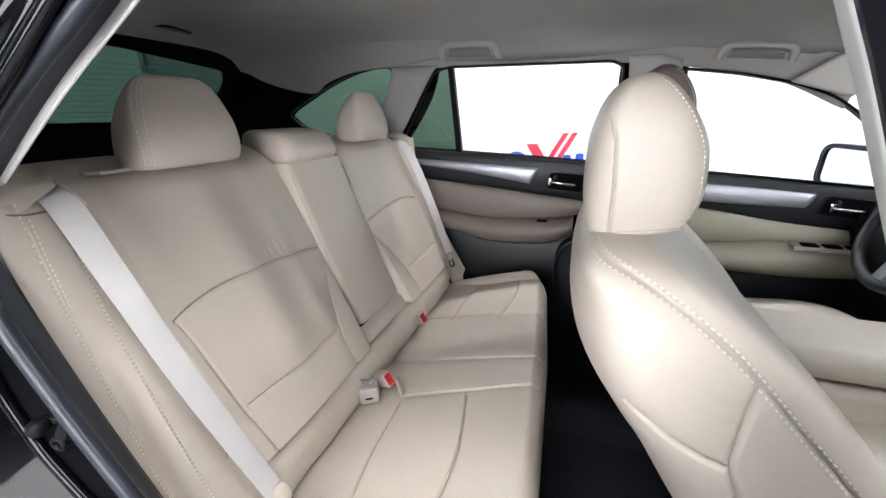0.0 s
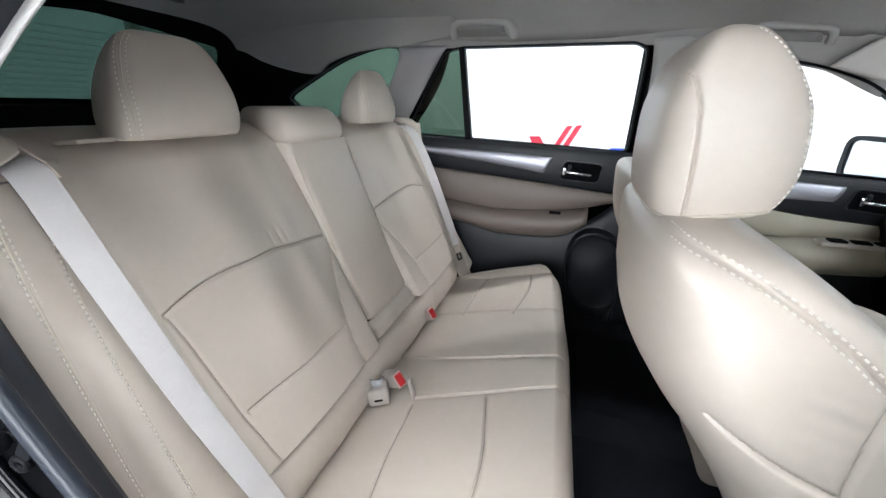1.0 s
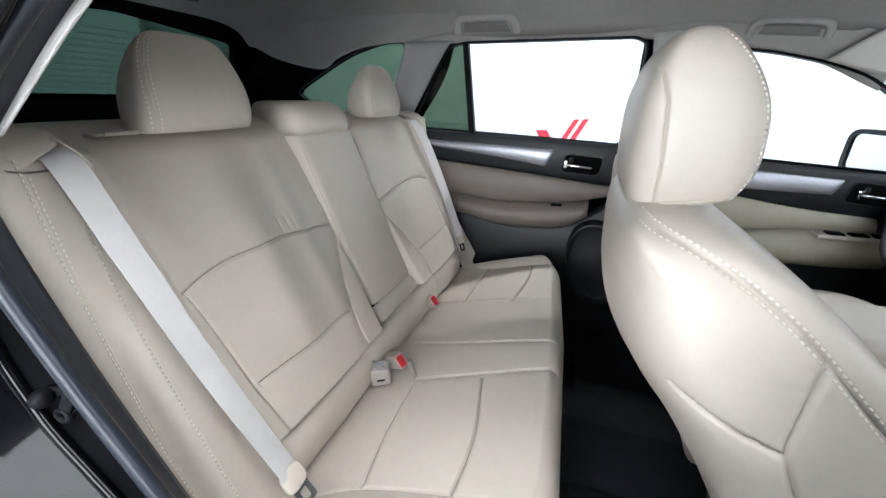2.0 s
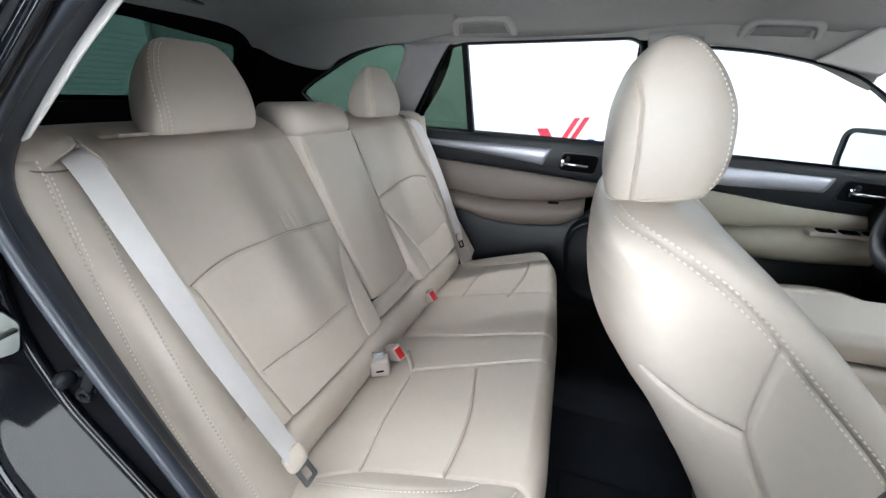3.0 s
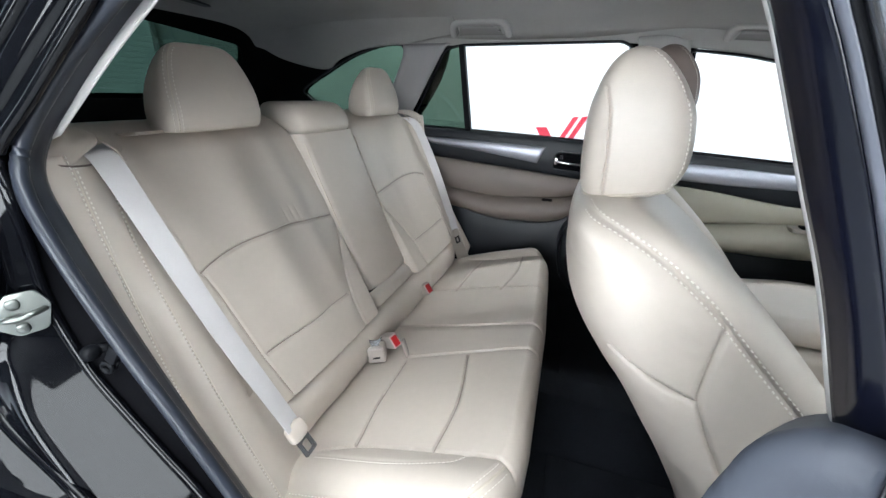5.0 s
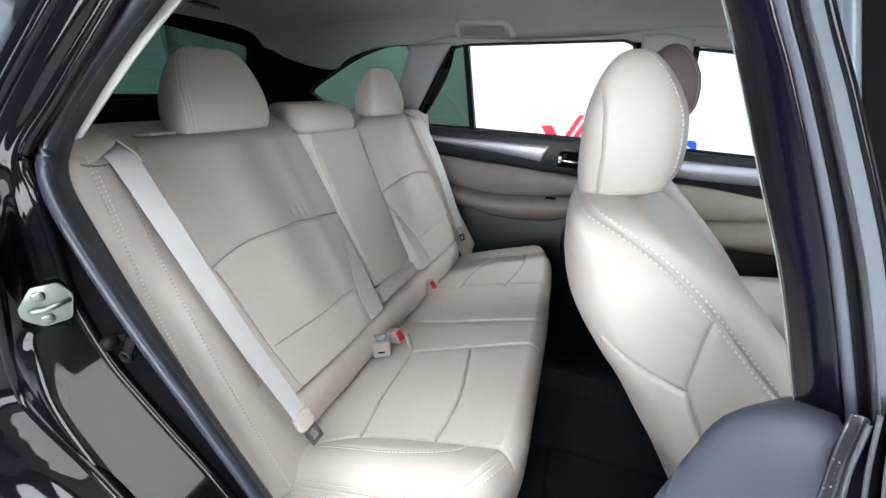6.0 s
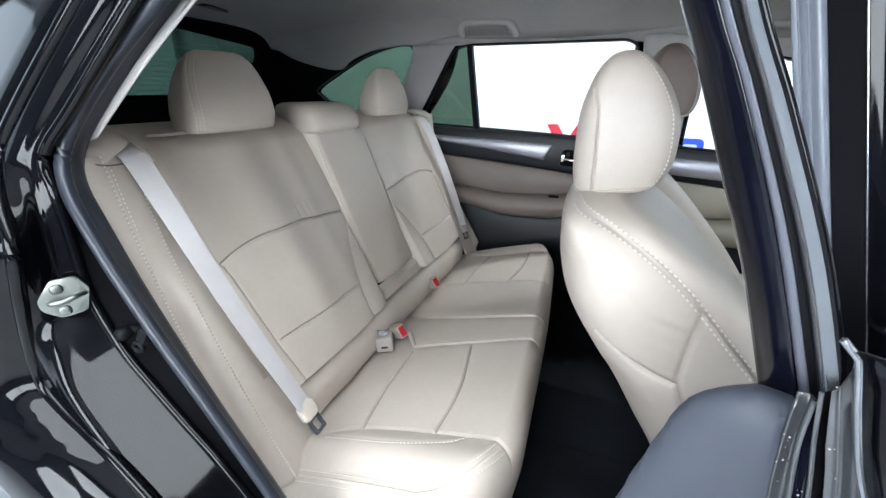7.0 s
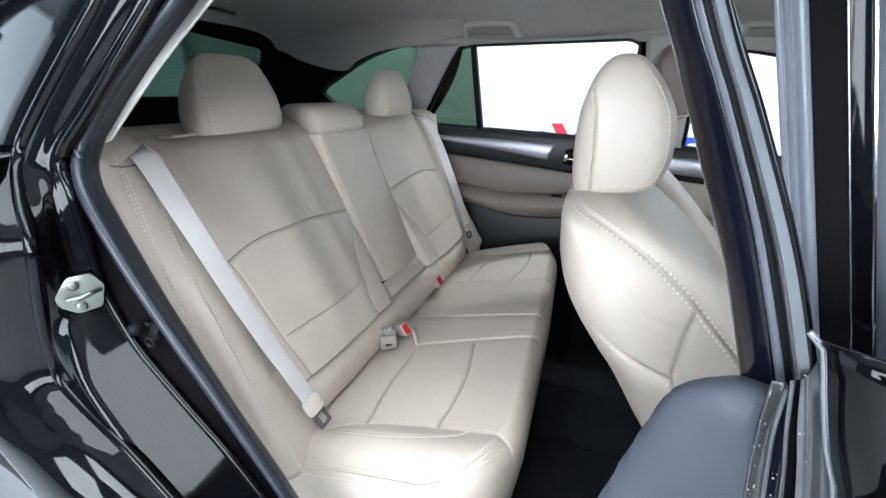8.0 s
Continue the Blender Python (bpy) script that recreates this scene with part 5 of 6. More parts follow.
# ---------------------------------------------------------------- near side: door opening of the body
SEAL_IN = [(0.10, -0.560, 1.40), (0.06, -0.585, 1.347), (-0.006, -0.606, 1.285), (-0.079, -0.630, 1.212), (-0.116, -0.645, 1.165), (-0.110, -0.660, 1.125), (-0.075, -0.668, 1.07), (-0.017, -0.670, 0.952), (0.066, -0.670, 0.802), (0.142, -0.670, 0.681), (0.22, -0.67, 0.55), (0.30, -0.67, 0.46)]
SEAL_OUT = [(0.11, -0.592, 1.395), (0.067, -0.617, 1.341), (-0.012, -0.638, 1.277), (-0.079, -0.661, 1.207), (-0.101, -0.679, 1.160), (-0.084, -0.693, 1.121), (-0.058, -0.699, 1.077), (-0.028, -0.700, 1.019), (0.020, -0.700, 0.936), (0.066, -0.700, 0.867), (0.113, -0.700, 0.795), (0.165, -0.70, 0.715), (0.24, -0.70, 0.59), (0.31, -0.70, 0.47)]
JAMB = [(0.10, -0.615, 1.395), (0.054, -0.638, 1.338), (-0.05, -0.674, 1.228), (-0.104, -0.697, 1.165), (-0.096, -0.703, 1.120), (-0.095, -0.704, 1.070), (-0.095, -0.706, 1.014), (-0.091, -0.706, 0.970), (-0.077, -0.706, 0.930), (-0.055, -0.706, 0.887), (-0.016, -0.706, 0.842), (0.033, -0.706, 0.790), (0.080, -0.706, 0.742), (0.15, -0.706, 0.655), (0.23, -0.706, 0.54)]
JAMB_IN = [(0.085, -0.622, 1.395), (0.038, -0.644, 1.338), (-0.07, -0.680, 1.228), (-0.120, -0.704, 1.163), (-0.114, -0.716, 1.115), (-0.114, -0.724, 1.062), (-0.115, -0.728, 1.005), (-0.111, -0.737, 0.957), (-0.096, -0.758, 0.916), (-0.075, -0.771, 0.873), (-0.039, -0.777, 0.830), (0.010, -0.780, 0.777), (0.058, -0.783, 0.727), (0.13, -0.786, 0.638), (0.21, -0.787, 0.517)]
OUTER = [(0.03, -0.635, 1.395), (-0.011, -0.658, 1.339), (-0.115, -0.693, 1.231), (-0.160, -0.713, 1.170), (-0.138, -0.738, 1.120), (-0.105, -0.758, 1.065), (-0.120, -0.765, 0.995), (-0.134, -0.767, 0.946), (-0.144, -0.769, 0.900), (-0.138, -0.772, 0.852), (-0.102, -0.775, 0.826), (-0.056, -0.778, 0.806), (0.002, -0.782, 0.780), (0.09, -0.786, 0.71), (0.19, -0.787, 0.60)]

seal = thing("door_seal", "dark rubber door seal round the opening", "door seal", kind="")
part("lip", loft([SEAL_IN, [tuple((Vector(a) + Vector(b)) / 2 + Vector((0.006, -0.008, 0.002))) for a, b in zip(SEAL_IN, SEAL_OUT)], SEAL_OUT], 90, 8), M_SEAL, seal, solid=0.003)
part("bulb", tube([Vector(p) + Vector((0.004, -0.004, 0)) for p in SEAL_OUT], 0.0085, 110, 12), M_SEAL, seal)

part("pillar_edge_trim", loft([[(0.128, -0.566, 1.391), (0.085, -0.588, 1.344), (0.017, -0.609, 1.285), (-0.056, -0.631, 1.217), (-0.09, -0.642, 1.181)],
                               [(0.10, -0.555, 1.40), (0.06, -0.580, 1.348), (-0.006, -0.602, 1.286), (-0.079, -0.627, 1.212), (-0.10, -0.640, 1.18)]], 40, 4), M_PILLAR, car, "pale pillar edge trim", solid=0.003)
part("pillar_back_trim", loft([[(0.128, -0.566, 1.391), (0.017, -0.609, 1.285), (-0.09, -0.642, 1.181)], [(-0.10, -0.56, 1.40), (-0.22, -0.60, 1.30), (-0.34, -0.62, 1.12)]], 20, 6), M_PILLAR, car, solid=0.003)

RECESS = [tuple((Vector(a) + Vector(b)) / 2 + Vector((-0.020, 0.026, 0))) for a, b in zip(curve_pts(SEAL_OUT, 24), curve_pts(JAMB, 24))]


def between(k):
    """A line across the jamb's pressed panel, a little full in its middle."""
    return [tuple(Vector(a).lerp(Vector(b), k) + Vector((0.004, -0.004, 0.0)) * math.sin(math.pi * k)) for a, b in zip(JAMB_IN, OUTER)]


# matt black in place of gloss paint puts the recess in shade
part("jamb_recess", loft([SEAL_OUT, RECESS, JAMB], 110, 16), M_BLACK, car, "recess beside the door seal, matt black for its shade", solid=0.002)
part("door_jamb", loft([JAMB, [tuple(Vector(a).lerp(Vector(b), 0.6)) for a, b in zip(JAMB, JAMB_IN)], JAMB_IN, between(0.35), between(0.7), OUTER], 150, 50), M_PAINT, car, "black gloss door jamb", solid=0.002)
part("jamb_flange", tube([Vector(p) + Vector((0.001, -0.001, 0)) for p in JAMB], 0.0068, 110, 12), M_PAINT, car)
part("panel_edge", tube(OUTER, 0.0085, 140, 12), M_PAINT, car)


# rear quarter outside: shoulder below the belt line, dark glass above it
def back_of(p, dx, dy):
    return (p[0] - dx, p[1] - dy, p[2])


low = OUTER[3:]
WHEEL = (-0.475, 0.38)
panel = loft([low, [back_of(p, 0.05, 0.035) for p in low], [back_of(p, 0.22, 0.065) for p in low], [back_of(p, 0.9, 0.03) for p in low]], 140, 90)
bmesh.ops.delete(panel, geom=[f for f in panel.faces if math.hypot(f.calc_center_median().x - WHEEL[0], f.calc_center_median().z - WHEEL[1]) < 0.489], context="FACES")
part("quarter_panel", panel, M_PAINT, car, "black gloss rear quarter panel", solid=0.002)
up = OUTER[:4]
part("quarter_glass", loft([up, [back_of(p, 0.3, -0.02) for p in up], [back_of(p, 0.95, -0.10) for p in up]], 30, 12), M_PAINT, car, "black gloss quarter glass", solid=0.002)
part("shoulder", loft([[(-0.168, -0.713, 1.168), (-0.5, -0.71, 1.185), (-1.1, -0.64, 1.20)], [(-0.155, -0.76, 1.150), (-0.5, -0.785, 1.165), (-1.1, -0.70, 1.18)], [(-0.17, -0.79, 1.11), (-0.5, -0.81, 1.12), (-1.1, -0.73, 1.14)]], 30, 8), M_PAINT, car, solid=0.002)

# striker plate on the jamb
strike = thing("door_striker", "zinc plated door striker bolted to the jamb", "door striker")
sm = Matrix.Translation((-0.101, -0.7325, 0.974)) @ Matrix(((0.60, 0.0, 0.80), (0.80, 0.0, -0.60), (0.0, 1.0, 0.0))).to_4x4()
part("plate", prism(filleted([(-0.0255, 0.0075), (-0.0073, 0.0334), (0.0195, 0.0348), (0.0299, 0.0153), (0.0211, -0.0175), (-0.0069, -0.0214), (-0.0247, -0.007)], 0.005), 0.003, sm, 0.001), M_STEEL, strike)
part("loop", tube([sm @ Vector(p) for p in ((-0.012, 0.003, 0.002), (-0.010, 0.006, 0.014), (0.004, 0.007, 0.017), (0.016, 0.010, 0.014), (0.024, 0.009, 0.002))], 0.0036, 40, 10), M_STEEL, strike, "bent steel striker loop")
for u, v in ((-0.0027, 0.0209), (-0.0011, -0.0111)):
    part("bolt", merged(puff((0, 0, 0), (0.0068, 0.0068, 0.003), 2.4, 12, sm @ pose(u, v, 0.004)), box((-0.0032, -0.0006, 0.006), (0.0032, 0.0006, 0.0072), 0, 1, sm @ pose(u, v, 0, 0, 0, 30)), box((-0.0006, -0.0032, 0.006), (0.0006, 0.0032, 0.0072), 0, 1, sm @ pose(u, v, 0, 0, 0, 30))), M_STEEL, strike, "round bolt head")

# bump stop and bracket beside the seal
stop = thing("bump_stop", "black rubber bump stop and bracket on the jamb", "bump stop")
part("rubber", puff((-0.044, -0.707, 0.922), (0.010, 0.011, 0.010), 2.2, 18), M_RUBBER, stop)
part("base", tube([(-0.048, -0.700, 0.924), (-0.040, -0.690, 0.920)], 0.007, 4, 12), M_RUBBER, stop)
bm_ = pose(-0.027, -0.700, 0.908, 0, 32, 12)
part("bracket", merged(box((-0.004, -0.005, 0.004), (0.010, 0.001, 0.030), 0.002, 2, bm_), box((-0.006, 0.0, -0.012), (0.012, 0.004, 0.008), 0.002, 2, bm_)), M_RUBBER, stop)
eye_ = [bm_ @ Vector((0.003 + 0.0068 * math.cos(a), -0.003, -0.006 + 0.0068 * math.sin(a))) for a in [2 * math.pi * k / 20 for k in range(20)]]
mid_ = bm_ @ Vector((0.003, -0.003, -0.006))
part("eyelet", grid([[p + 0.0032 * (math.cos(w) * (p - mid_).normalized() + math.sin(w) * (bm_.to_3x3() @ Vector((0, 1, 0)))) for w in [2 * math.pi * k / 8 for k in range(8)]] for p in eye_], close_u=True, close_v=True), M_RUBBER, stop, "bracket eyelet")

# wheel arch and tyre behind the door
arch = [(WHEEL[0] + 0.492 * math.cos(a), WHEEL[1] + 0.492 * math.sin(a)) for a in [math.pi * k / 24 for k in range(25)]]
part("arch_lip", tube([(x, -0.812, z) for x, z in arch], 0.011, 60, 8), M_PAINT, car, "black wheel arch lip")
inner = lambda k: [(WHEEL[0] + (0.492 - k) * math.cos(a), WHEEL[1] + (0.492 - k) * math.sin(a)) for a in [math.pi * i / 160 for i in range(161)]]
rib = lambda i: 0.004 * math.sin(i * 1.9)
part("arch_liner", grid([[(x + rib(i) * k, y, z + rib(i) * k) for i, (x, z) in enumerate(inner(d))] for y, d, k in ((-0.812, 0.0, 0), (-0.808, 0.02, 0), (-0.800, 0.028, 1), (-0.79, 0.055, 1), (-0.78, 0.065, 0), (-0.62, 0.07, 0))]), M_GREYLINER, car, "ribbed grey arch liner", solid=0.003)
prof = [(0.225, 0.10), (0.30, 0.112), (0.335, 0.10), (0.345, 0.06), (0.345, -0.06), (0.335, -0.10), (0.30, -0.112), (0.225, -0.10)]
ROUND = [2 * math.pi * k / 64 for k in range(64)]
tw = part("wheel", grid([[(WHEEL[0] + r * math.cos(a), -0.70 + y, 0.345 + r * math.sin(a)) for r, y in ((0.228, -0.09), (0.20, -0.07), (0.08, -0.05), (0.02, -0.06))] for a in ROUND], close_v=True), M_ALLOY, car, "grey alloy wheel")
part("tyre", grid([[(WHEEL[0] + r * math.cos(a), -0.70 + y, 0.345 + r * math.sin(a)) for r, y in prof] for a in ROUND], close_u=True, close_v=True), M_TYRE, tw, "black tyre")

# near middle pillar
B_IN = [(0.525, -0.708, 1.41), (0.574, -0.719, 1.290), (0.588, -0.720, 1.259), (0.615, -0.723, 1.193), (0.635, -0.726, 1.144), (0.660, -0.729, 1.070)]
B_MID = [(0.535, -0.735, 1.41), (0.587, -0.743, 1.285), (0.606, -0.745, 1.245), (0.632, -0.748, 1.185), (0.654, -0.751, 1.125), (0.673, -0.754, 1.070)]
B_SEAL = [(0.538, -0.748, 1.41), (0.592, -0.756, 1.282), (0.614, -0.758, 1.235), (0.642, -0.761, 1.172), (0.661, -0.764, 1.120), (0.678, -0.766, 1.070)]
B_EDGE = [(0.542, -0.758, 1.41), (0.598, -0.766, 1.280), (0.620, -0.768, 1.235), (0.647, -0.771, 1.176), (0.667, -0.774, 1.122), (0.684, -0.776, 1.070)]
B_OUT = [(x + 0.004, y + 0.030, z) for x, y, z in B_EDGE]
part("middle_pillar", loft([B_IN, [tuple((Vector(a) + Vector(b)) / 2 + Vector((-0.002, -0.002, 0))) for a, b in zip(B_IN, B_MID)], B_MID], 50, 10), M_NAVY, car, "navy black middle pillar", solid=0.003)
B_HALF = [tuple(Vector(a).lerp(Vector(b), 0.5)) for a, b in zip(B_MID, B_SEAL)]
part("pillar_seal", loft([B_MID, [tuple(Vector(a).lerp(Vector(b), 0.5) + Vector((-0.0015, -0.001, 0))) for a, b in zip(B_MID, B_HALF)], B_HALF], 50, 8), M_SEALGREY, car, "grey rubber pillar seal", solid=0.001)
part("pillar_groove", loft([B_HALF, [tuple(Vector(a).lerp(Vector(b), 0.5) + Vector((0.003, 0.002, 0))) for a, b in zip(B_HALF, B_SEAL)], B_SEAL], 50, 8), M_RUBBER, car, solid=0.001)
part("pillar_edge", loft([B_SEAL, [tuple(Vector(a).lerp(Vector(b), 0.35) + Vector((-0.0020, -0.0012, 0))) for a, b in zip(B_SEAL, B_EDGE)], [tuple(Vector(a).lerp(Vector(b), 0.7) + Vector((-0.0010, -0.0006, 0))) for a, b in zip(B_SEAL, B_EDGE)], B_EDGE], 50, 12), M_EDGE, car, "bright grey pillar edge strip")
part("pillar_inner_trim", loft([B_IN, *[[(p[0] + dx, p[1] + dy, p[2]) for p in B_IN] for dx, dy in ((0.0015, 0.007), (0.0035, 0.014), (0.020, 0.050), (0.045, 0.085))]], 40, 16), M_PILLAR, car, "pale grey pillar trim", solid=0.003)

# lower pillar cover, flaring to the sill
PAD_EDGE = [(0.664, -0.757, 1.083), (0.645, -0.757, 1.083), (0.629, -0.757, 1.077), (0.617, -0.757, 1.064), (0.609, -0.757, 1.037), (0.599, -0.757, 0.995), (0.588, -0.757, 0.945), (0.557, -0.755, 0.82), (0.51, -0.755, 0.65), (0.46, -0.755, 0.46)]
PAD_OUT = [(0.661, -0.772, 1.084), (0.657, -0.772, 1.082), (0.652, -0.773, 1.079), (0.655, -0.773, 1.066), (0.659, -0.773, 1.045), (0.665, -0.773, 1.01), (0.672, -0.773, 0.96), (0.68, -0.773, 0.83), (0.67, -0.773, 0.65), (0.64, -0.773, 0.46)]
PAD_FAR = [(p[0] + 0.045, p[1] + 0.07, p[2] - 0.035) for p in PAD_EDGE]
soft = [tuple(Vector(a).lerp(Vector(b), 0.35) + Vector((0, -0.004, 0))) for a, b in zip(PAD_EDGE, PAD_OUT)]
part("lower_pillar_cover", loft([PAD_FAR, [(p[0] + 0.006, p[1] + 0.012, p[2] - 0.004) for p in PAD_EDGE], PAD_EDGE, soft, PAD_OUT, [(p[0] + 0.012, p[1] + 0.012, p[2]) for p in PAD_OUT]], 80, 40), M_SLATE, car, "slate grey lower pillar cover", solid=0.003)
FOOT_A = [(0.655, -0.775, 1.102), (0.656, -0.775, 1.073), (0.660, -0.775, 1.031), (0.670, -0.775, 0.960), (0.690, -0.775, 0.80), (0.680, -0.775, 0.50)]
FOOT_RIDGE = [(0.660, -0.780, 1.102), (0.661, -0.780, 1.075), (0.666, -0.780, 1.040), (0.677, -0.780, 0.965), (0.700, -0.780, 0.80), (0.690, -0.780, 0.50)]
FOOT_LIP = [(0.659, -0.784, 1.110), (0.664, -0.784, 1.081), (0.671, -0.784, 1.047), (0.684, -0.784, 0.970), (0.705, -0.784, 0.80), (0.695, -0.784, 0.50)]
FOOT_B = [(0.660, -0.788, 1.114), (0.666, -0.788, 1.085), (0.674, -0.788, 1.053), (0.688, -0.788, 0.980), (0.710, -0.788, 0.80), (0.700, -0.788, 0.50)]
FOOT_MID = [(0.660, -0.792, 1.120), (0.668, -0.792, 1.090), (0.676, -0.792, 1.059), (0.692, -0.792, 0.985), (0.715, -0.792, 0.80), (0.705, -0.792, 0.50)]
FOOT_C = [(0.658, -0.796, 1.141), (0.666, -0.796, 1.114), (0.676, -0.796, 1.082), (0.686, -0.796, 1.056), (0.702, -0.796, 0.980), (0.722, -0.796, 0.80), (0.712, -0.796, 0.50)]
FOOT_D = [(0.659, -0.802, 1.143), (0.669, -0.802, 1.120), (0.679, -0.802, 1.090), (0.691, -0.802, 1.066), (0.708, -0.802, 0.980), (0.728, -0.802, 0.80), (0.718, -0.802, 0.50)]
sunk = lambda p, q, d: [tuple(Vector(a).lerp(Vector(b), 0.5) + Vector((d, d * 0.8, 0))) for a, b in zip(p, q)]
part("pillar_foot", loft([FOOT_A, sunk(FOOT_A, FOOT_RIDGE, 0.003), FOOT_RIDGE], 40, 10), M_DUSTY, car, "dusty black pillar foot", solid=0.001)
part("foot_bead", tube(FOOT_RIDGE, 0.0011, 60, 8), M_DUSTGREY, car, "dusty sealer bead")
part("pillar_foot", loft([FOOT_RIDGE, sunk(FOOT_RIDGE, FOOT_LIP, 0.003), FOOT_LIP], 40, 10), M_NAVY, car, solid=0.001)
part("foot_bead", tube(FOOT_LIP, 0.0010, 60, 8), M_DUSTGREY, car, "dusty sealer bead")
part("door_gap", loft([FOOT_LIP, sunk(FOOT_LIP, FOOT_B, 0.008), FOOT_B], 40, 8), M_BLACK, car, "dark gap before the front door")

rng = random.Random(7)
flakes = bmesh.new()
for k in range(90):
    f = rng.random()
    a, b = curve_pts(FOOT_A, 40)[int(f * 24)], curve_pts(FOOT_MID, 40)[int(f * 24)]
    p = a.lerp(b, rng.choice((0.06, 0.1, 0.5, 0.94))) + Vector((rng.uniform(-1, 1) * 0.002 - 0.001, -0.0022, rng.uniform(-1, 1) * 0.006))
    r = rng.uniform(0.0002, 0.0006)
    bmesh.ops.create_icosphere(flakes, subdivisions=1, radius=r, matrix=Matrix.Translation(p))
tagged(part("dust", flakes, M_DUST, car, "pale dust flecks"), kind="stuff")

# front passenger door, closed: its trailing edge beside the pillar
fd = thing("front_door", "closed black front passenger door beside the pillar", "car door", "car doors")
part("trailing_edge", loft([B_EDGE, B_OUT], 40, 4), M_PAINT, fd, solid=0.003)
part("edge_flange", loft([FOOT_B, sunk(FOOT_B, FOOT_MID, 0.001), FOOT_MID], 40, 8), M_DUSTGREY, fd, "dusty grey door edge", solid=0.001)
part("edge_flange", loft([FOOT_MID, sunk(FOOT_MID, curve_pts(FOOT_C, 5), 0.002), curve_pts(FOOT_C, 5)], 40, 8), M_DUSTY, fd, "dusty black door edge", solid=0.001)
# silver tube paints the pale highlight along the glossy door edge
part("edge_highlight", tube([(0.653, -0.794, 1.144)] + FOOT_C, 0.0017, 60, 10), M_EDGE, fd, "bright strip for the highlight on the door edge")
part("skin", loft([FOOT_C, [tuple(Vector(a).lerp(Vector(b), 0.5) + Vector((-0.001, -0.001, 0))) for a, b in zip(FOOT_C, FOOT_D)], FOOT_D, *[[(p[0] + d, p[1] - 0.004 - 0.02 * d, p[2] - 0.06 * d) for p in FOOT_D] for d in (0.008, 0.02, 0.045, 0.1, 0.22, 0.45, 0.9)]], 40, 40), M_PAINT, fd, "black gloss door skin", solid=0.002)
part("door_lining", box((0.72, -0.72, 0.40), (1.62, -0.70, 1.03), 0.01), M_BLACKTRIM, fd)
hole = [(0.79, 1.055), (1.30, 1.012), (1.56, 1.0), (1.50, 1.065), (1.28, 1.235), (1.20, 1.285), (1.08, 1.325), (0.95, 1.352), (0.70, 1.40)]
w = part("window_pane", pane(filleted(hole, 0.03), lambda u, v: (u, -side_y(v) - 0.012, v)), M_CLEAR, fd, "clear door glass")
w.visible_shadow = False

# rear door, standing wide open beside the camera
rd = thing("rear_door", "open black rear car door seen at its hinge edge", "car door", "car doors")
RZ = (1.40, 1.30, 1.20, 1.10, 1.00, 0.85)


def upright(off, y=-0.615, dx=0.0):
    """Upright line of the front door's window frame, off metres ahead of its seal."""
    return [(0.694 + 0.30 * (1.228 - z) + off + dx, y, z) for z in RZ]


ribs = [upright(-0.0225 + 0.0195 * k, -0.615 - d) for k, d in ((0, 0.0), (0.12, 0.0015), (0.24, -0.0010), (0.4, 0.0020), (0.52, -0.0010), (0.72, 0.0026), (0.9, 0.0016), (1.0, -0.0008))]
part("frame_seal", loft(ribs, 40, 28), M_FRAMESEAL, fd, "ribbed window seal, grey with painted sheen", solid=0.001)
part("window_frame", loft([upright(-0.003, -0.614), upright(0.007, -0.6145), upright(0.0174, -0.6155)], 40, 8), M_BLACK, fd, "black window frame", solid=0.001)
part("frame_edge", tube(upright(0.0174, -0.6165), 0.0006, 60, 6), M_EDGE, fd)
part("frame_cover", loft([upright(0.0174, -0.6155), upright(0.024, -0.6165), upright(0.031, -0.616)], 40, 8), M_PAINT, fd, solid=0.001)
# chrome tube stands in for the white highlight on the gloss frame
part("frame_edge", tube(upright(0.0315, -0.617), 0.0012, 60, 6), M_CHROME, fd)
part("frame_cover", loft([upright(0.031, -0.616), upright(0.038, -0.618), upright(0.046, -0.617), upright(0.056, -0.619), upright(0.066, -0.640), upright(0.10, -0.665), upright(0.16, -0.70)], 40, 24), M_SLATE, fd, "grey frame cover", solid=0.001)
part("leading_face", loft([[(0.668, -0.832, 1.140), (0.694, -0.832, 1.085), (0.722, -0.835, 0.95), (0.73, -0.84, 0.5)], [(0.676, -0.840, 1.142), (0.702, -0.842, 1.085), (0.730, -0.845, 0.95), (0.738, -0.85, 0.5)], [(0.715, -1.0, 1.15), (0.735, -1.0, 1.085), (0.748, -1.0, 0.95), (0.75, -1.0, 0.5)], [(0.80, -1.75, 1.15), (0.80, -1.75, 1.08), (0.82, -1.75, 0.95), (0.82, -1.75, 0.5)]], 40, 24), M_PAINT, rd, "black gloss door face", solid=0.004)
for z in (0.72, 1.04):
    part("hinge", merged(box((0.690, -0.835, z - 0.03), (0.712, -0.79, z + 0.03), 0.005), tube([(0.695, -0.82, z - 0.035), (0.695, -0.82, z + 0.035)], 0.007, 4, 10)), M_PAINT, rd, "black painted hinge")

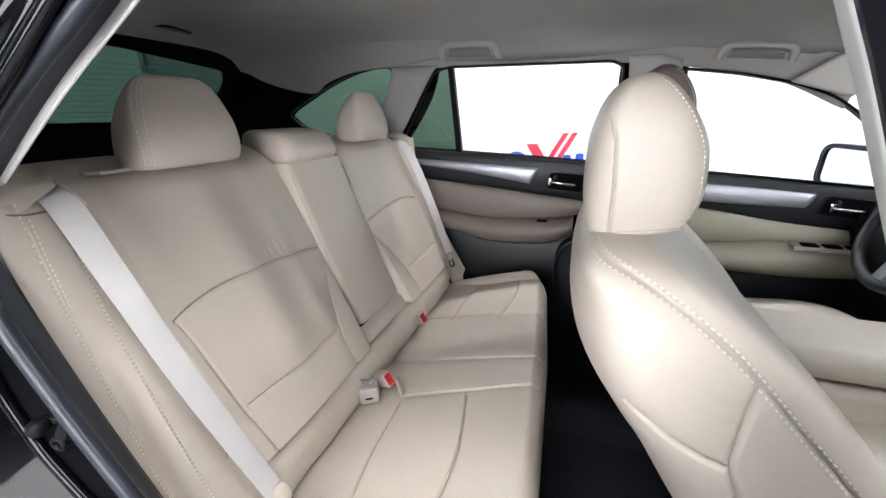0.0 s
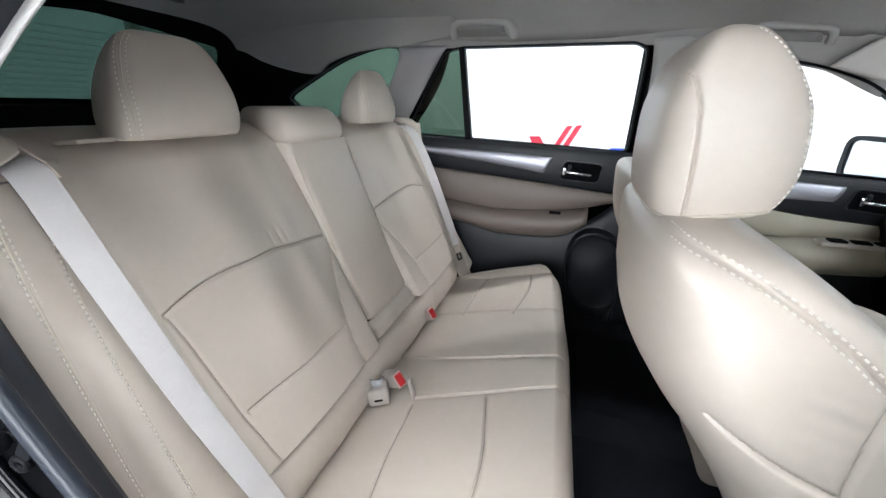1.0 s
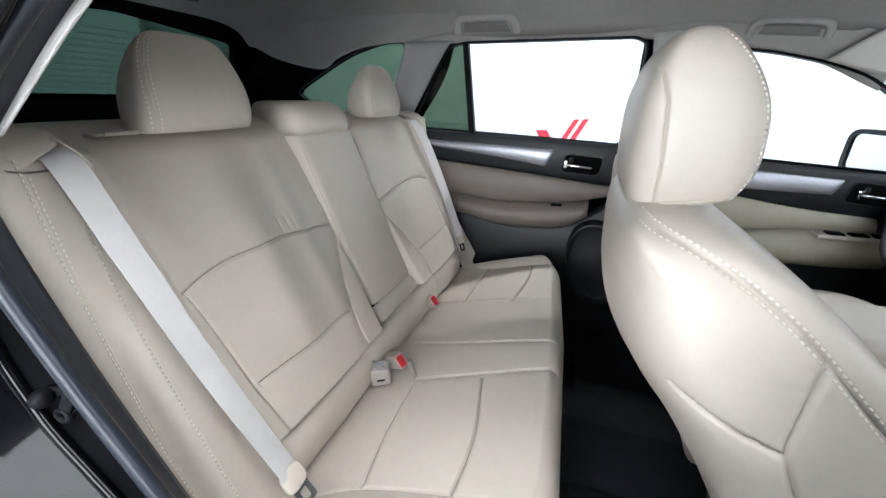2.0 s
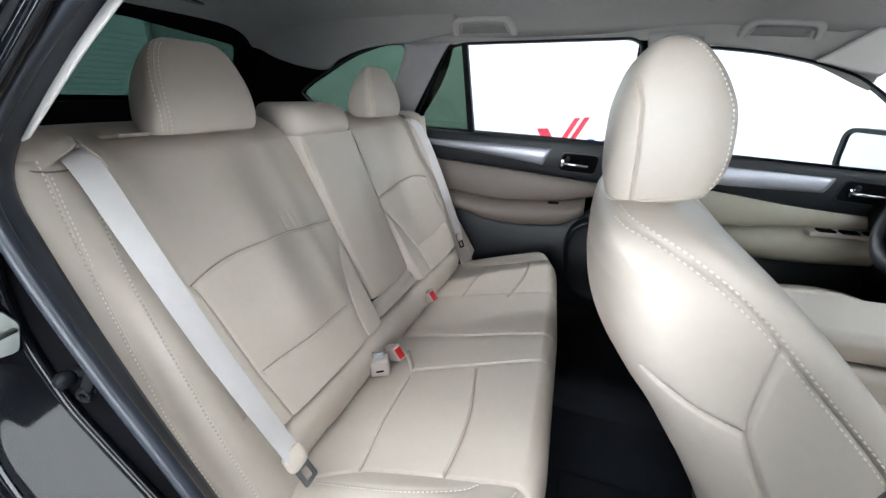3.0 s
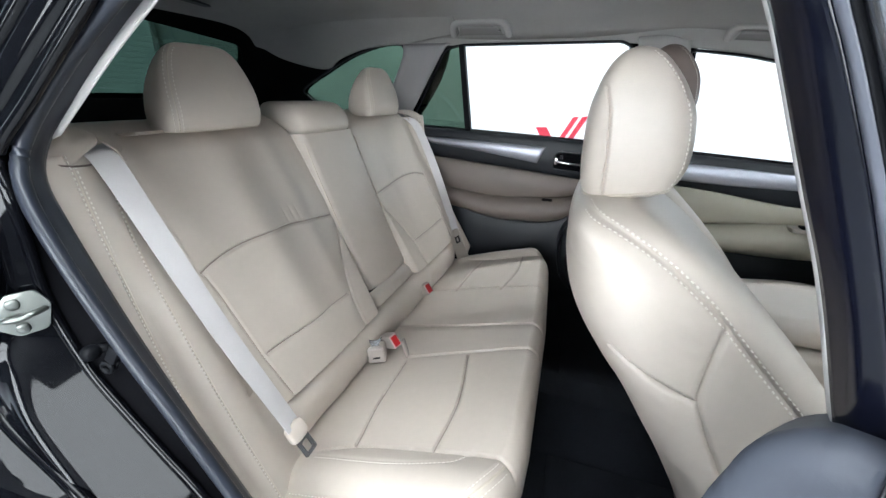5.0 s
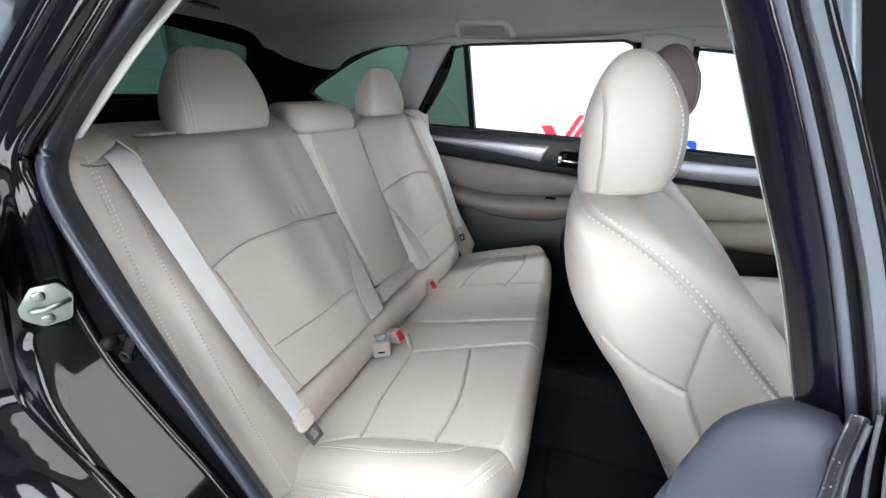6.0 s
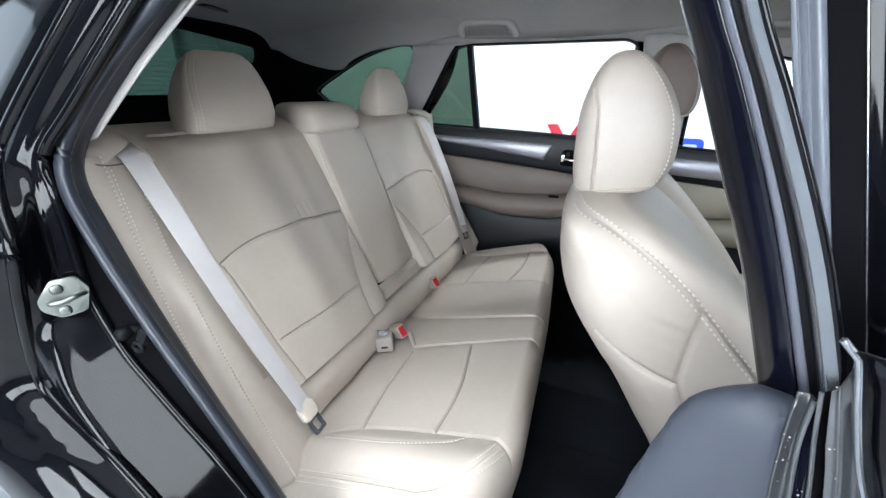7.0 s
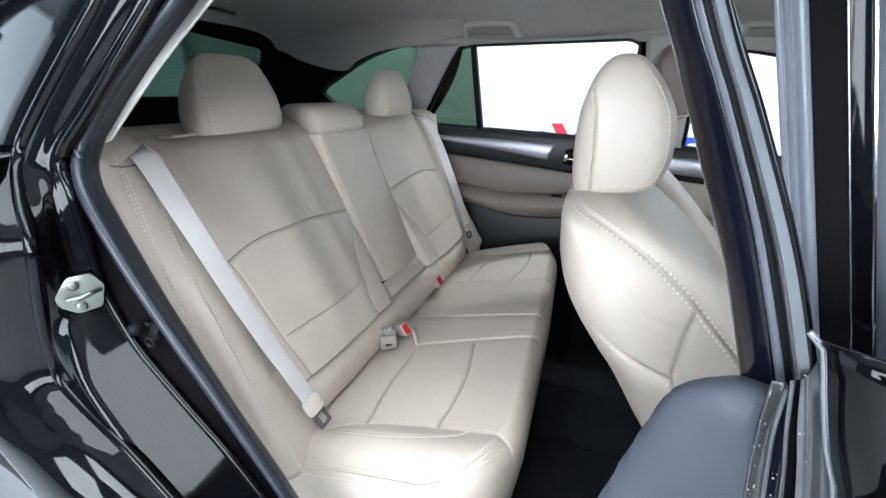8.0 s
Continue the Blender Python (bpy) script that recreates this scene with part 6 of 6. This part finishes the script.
# outer skin of the far side and the tail, which closes the cabin
part("side_skin", loft([[(-1.25, 0.75, 1.10), (-0.2, 0.775, 1.09), (0.7, 0.78, 1.05), (1.7, 0.76, 0.99)], [(-1.25, 0.82, 0.95), (-0.2, 0.86, 0.95), (0.7, 0.87, 0.92), (1.7, 0.85, 0.88)], [(-1.25, 0.80, 0.40), (-0.2, 0.84, 0.36), (0.7, 0.85, 0.34), (1.7, 0.84, 0.34)]], 50, 16), M_PAINT, car, "black gloss side skin", solid=0.004)
part("sill_closure", loft([[(-0.35, 0.735, 1.115), (0.2, 0.735, 1.09), (0.7, 0.735, 1.062), (1.62, 0.735, 1.0)], [(-0.35, 0.78, 1.10), (0.2, 0.785, 1.085), (0.7, 0.785, 1.055), (1.62, 0.78, 0.99)]], 40, 3), M_RUBBER, car, solid=0.004)
part("pillar_skin", loft([[(0.60, 0.66, 1.43), (0.60, 0.70, 1.25), (0.60, 0.775, 1.03)], [(0.80, 0.66, 1.42), (0.81, 0.70, 1.24), (0.82, 0.775, 1.02)]], 12, 4), M_PAINT, car, "black gloss pillar skin", solid=0.004)
part("pillar_skin", loft([[(-0.19, 0.62, 1.44), (-0.24, 0.68, 1.28), (-0.36, 0.765, 1.06)], [(-0.02, 0.65, 1.435), (-0.09, 0.70, 1.28), (-0.27, 0.775, 1.06)]], 12, 4), M_PAINT, car, "black gloss pillar skin", solid=0.004)
part("roof_side", loft([[(-0.9, 0.62, 1.41), (0.2, 0.66, 1.43), (0.9, 0.66, 1.40), (1.25, 0.66, 1.33)], [(-0.9, 0.60, 1.46), (0.2, 0.655, 1.49), (0.9, 0.65, 1.47), (1.25, 0.62, 1.40)], [(-0.9, 0.55, 1.48), (0.2, 0.60, 1.52), (0.9, 0.60, 1.50), (1.25, 0.56, 1.44)]], 40, 8), M_PAINT, car, "black gloss roof edge", solid=0.004)
part("roof_side", loft([[(-0.9, -0.62, 1.41), (0.03, -0.655, 1.40), (0.55, -0.71, 1.415), (1.25, -0.66, 1.33)], [(-0.9, -0.60, 1.46), (0.2, -0.655, 1.49), (0.9, -0.65, 1.47), (1.25, -0.62, 1.40)], [(-0.9, -0.55, 1.48), (0.2, -0.60, 1.52), (0.9, -0.60, 1.50), (1.25, -0.56, 1.44)]], 40, 8), M_PAINT, car, "black gloss roof edge", solid=0.004)
part("roof_header_trim", loft([[(0.08, -0.575, 1.42), (0.3, -0.60, 1.435), (0.54, -0.64, 1.43)], [(0.10, -0.61, 1.40), (0.3, -0.65, 1.41), (0.54, -0.70, 1.415)]], 20, 4), M_LINER, car, solid=0.004)
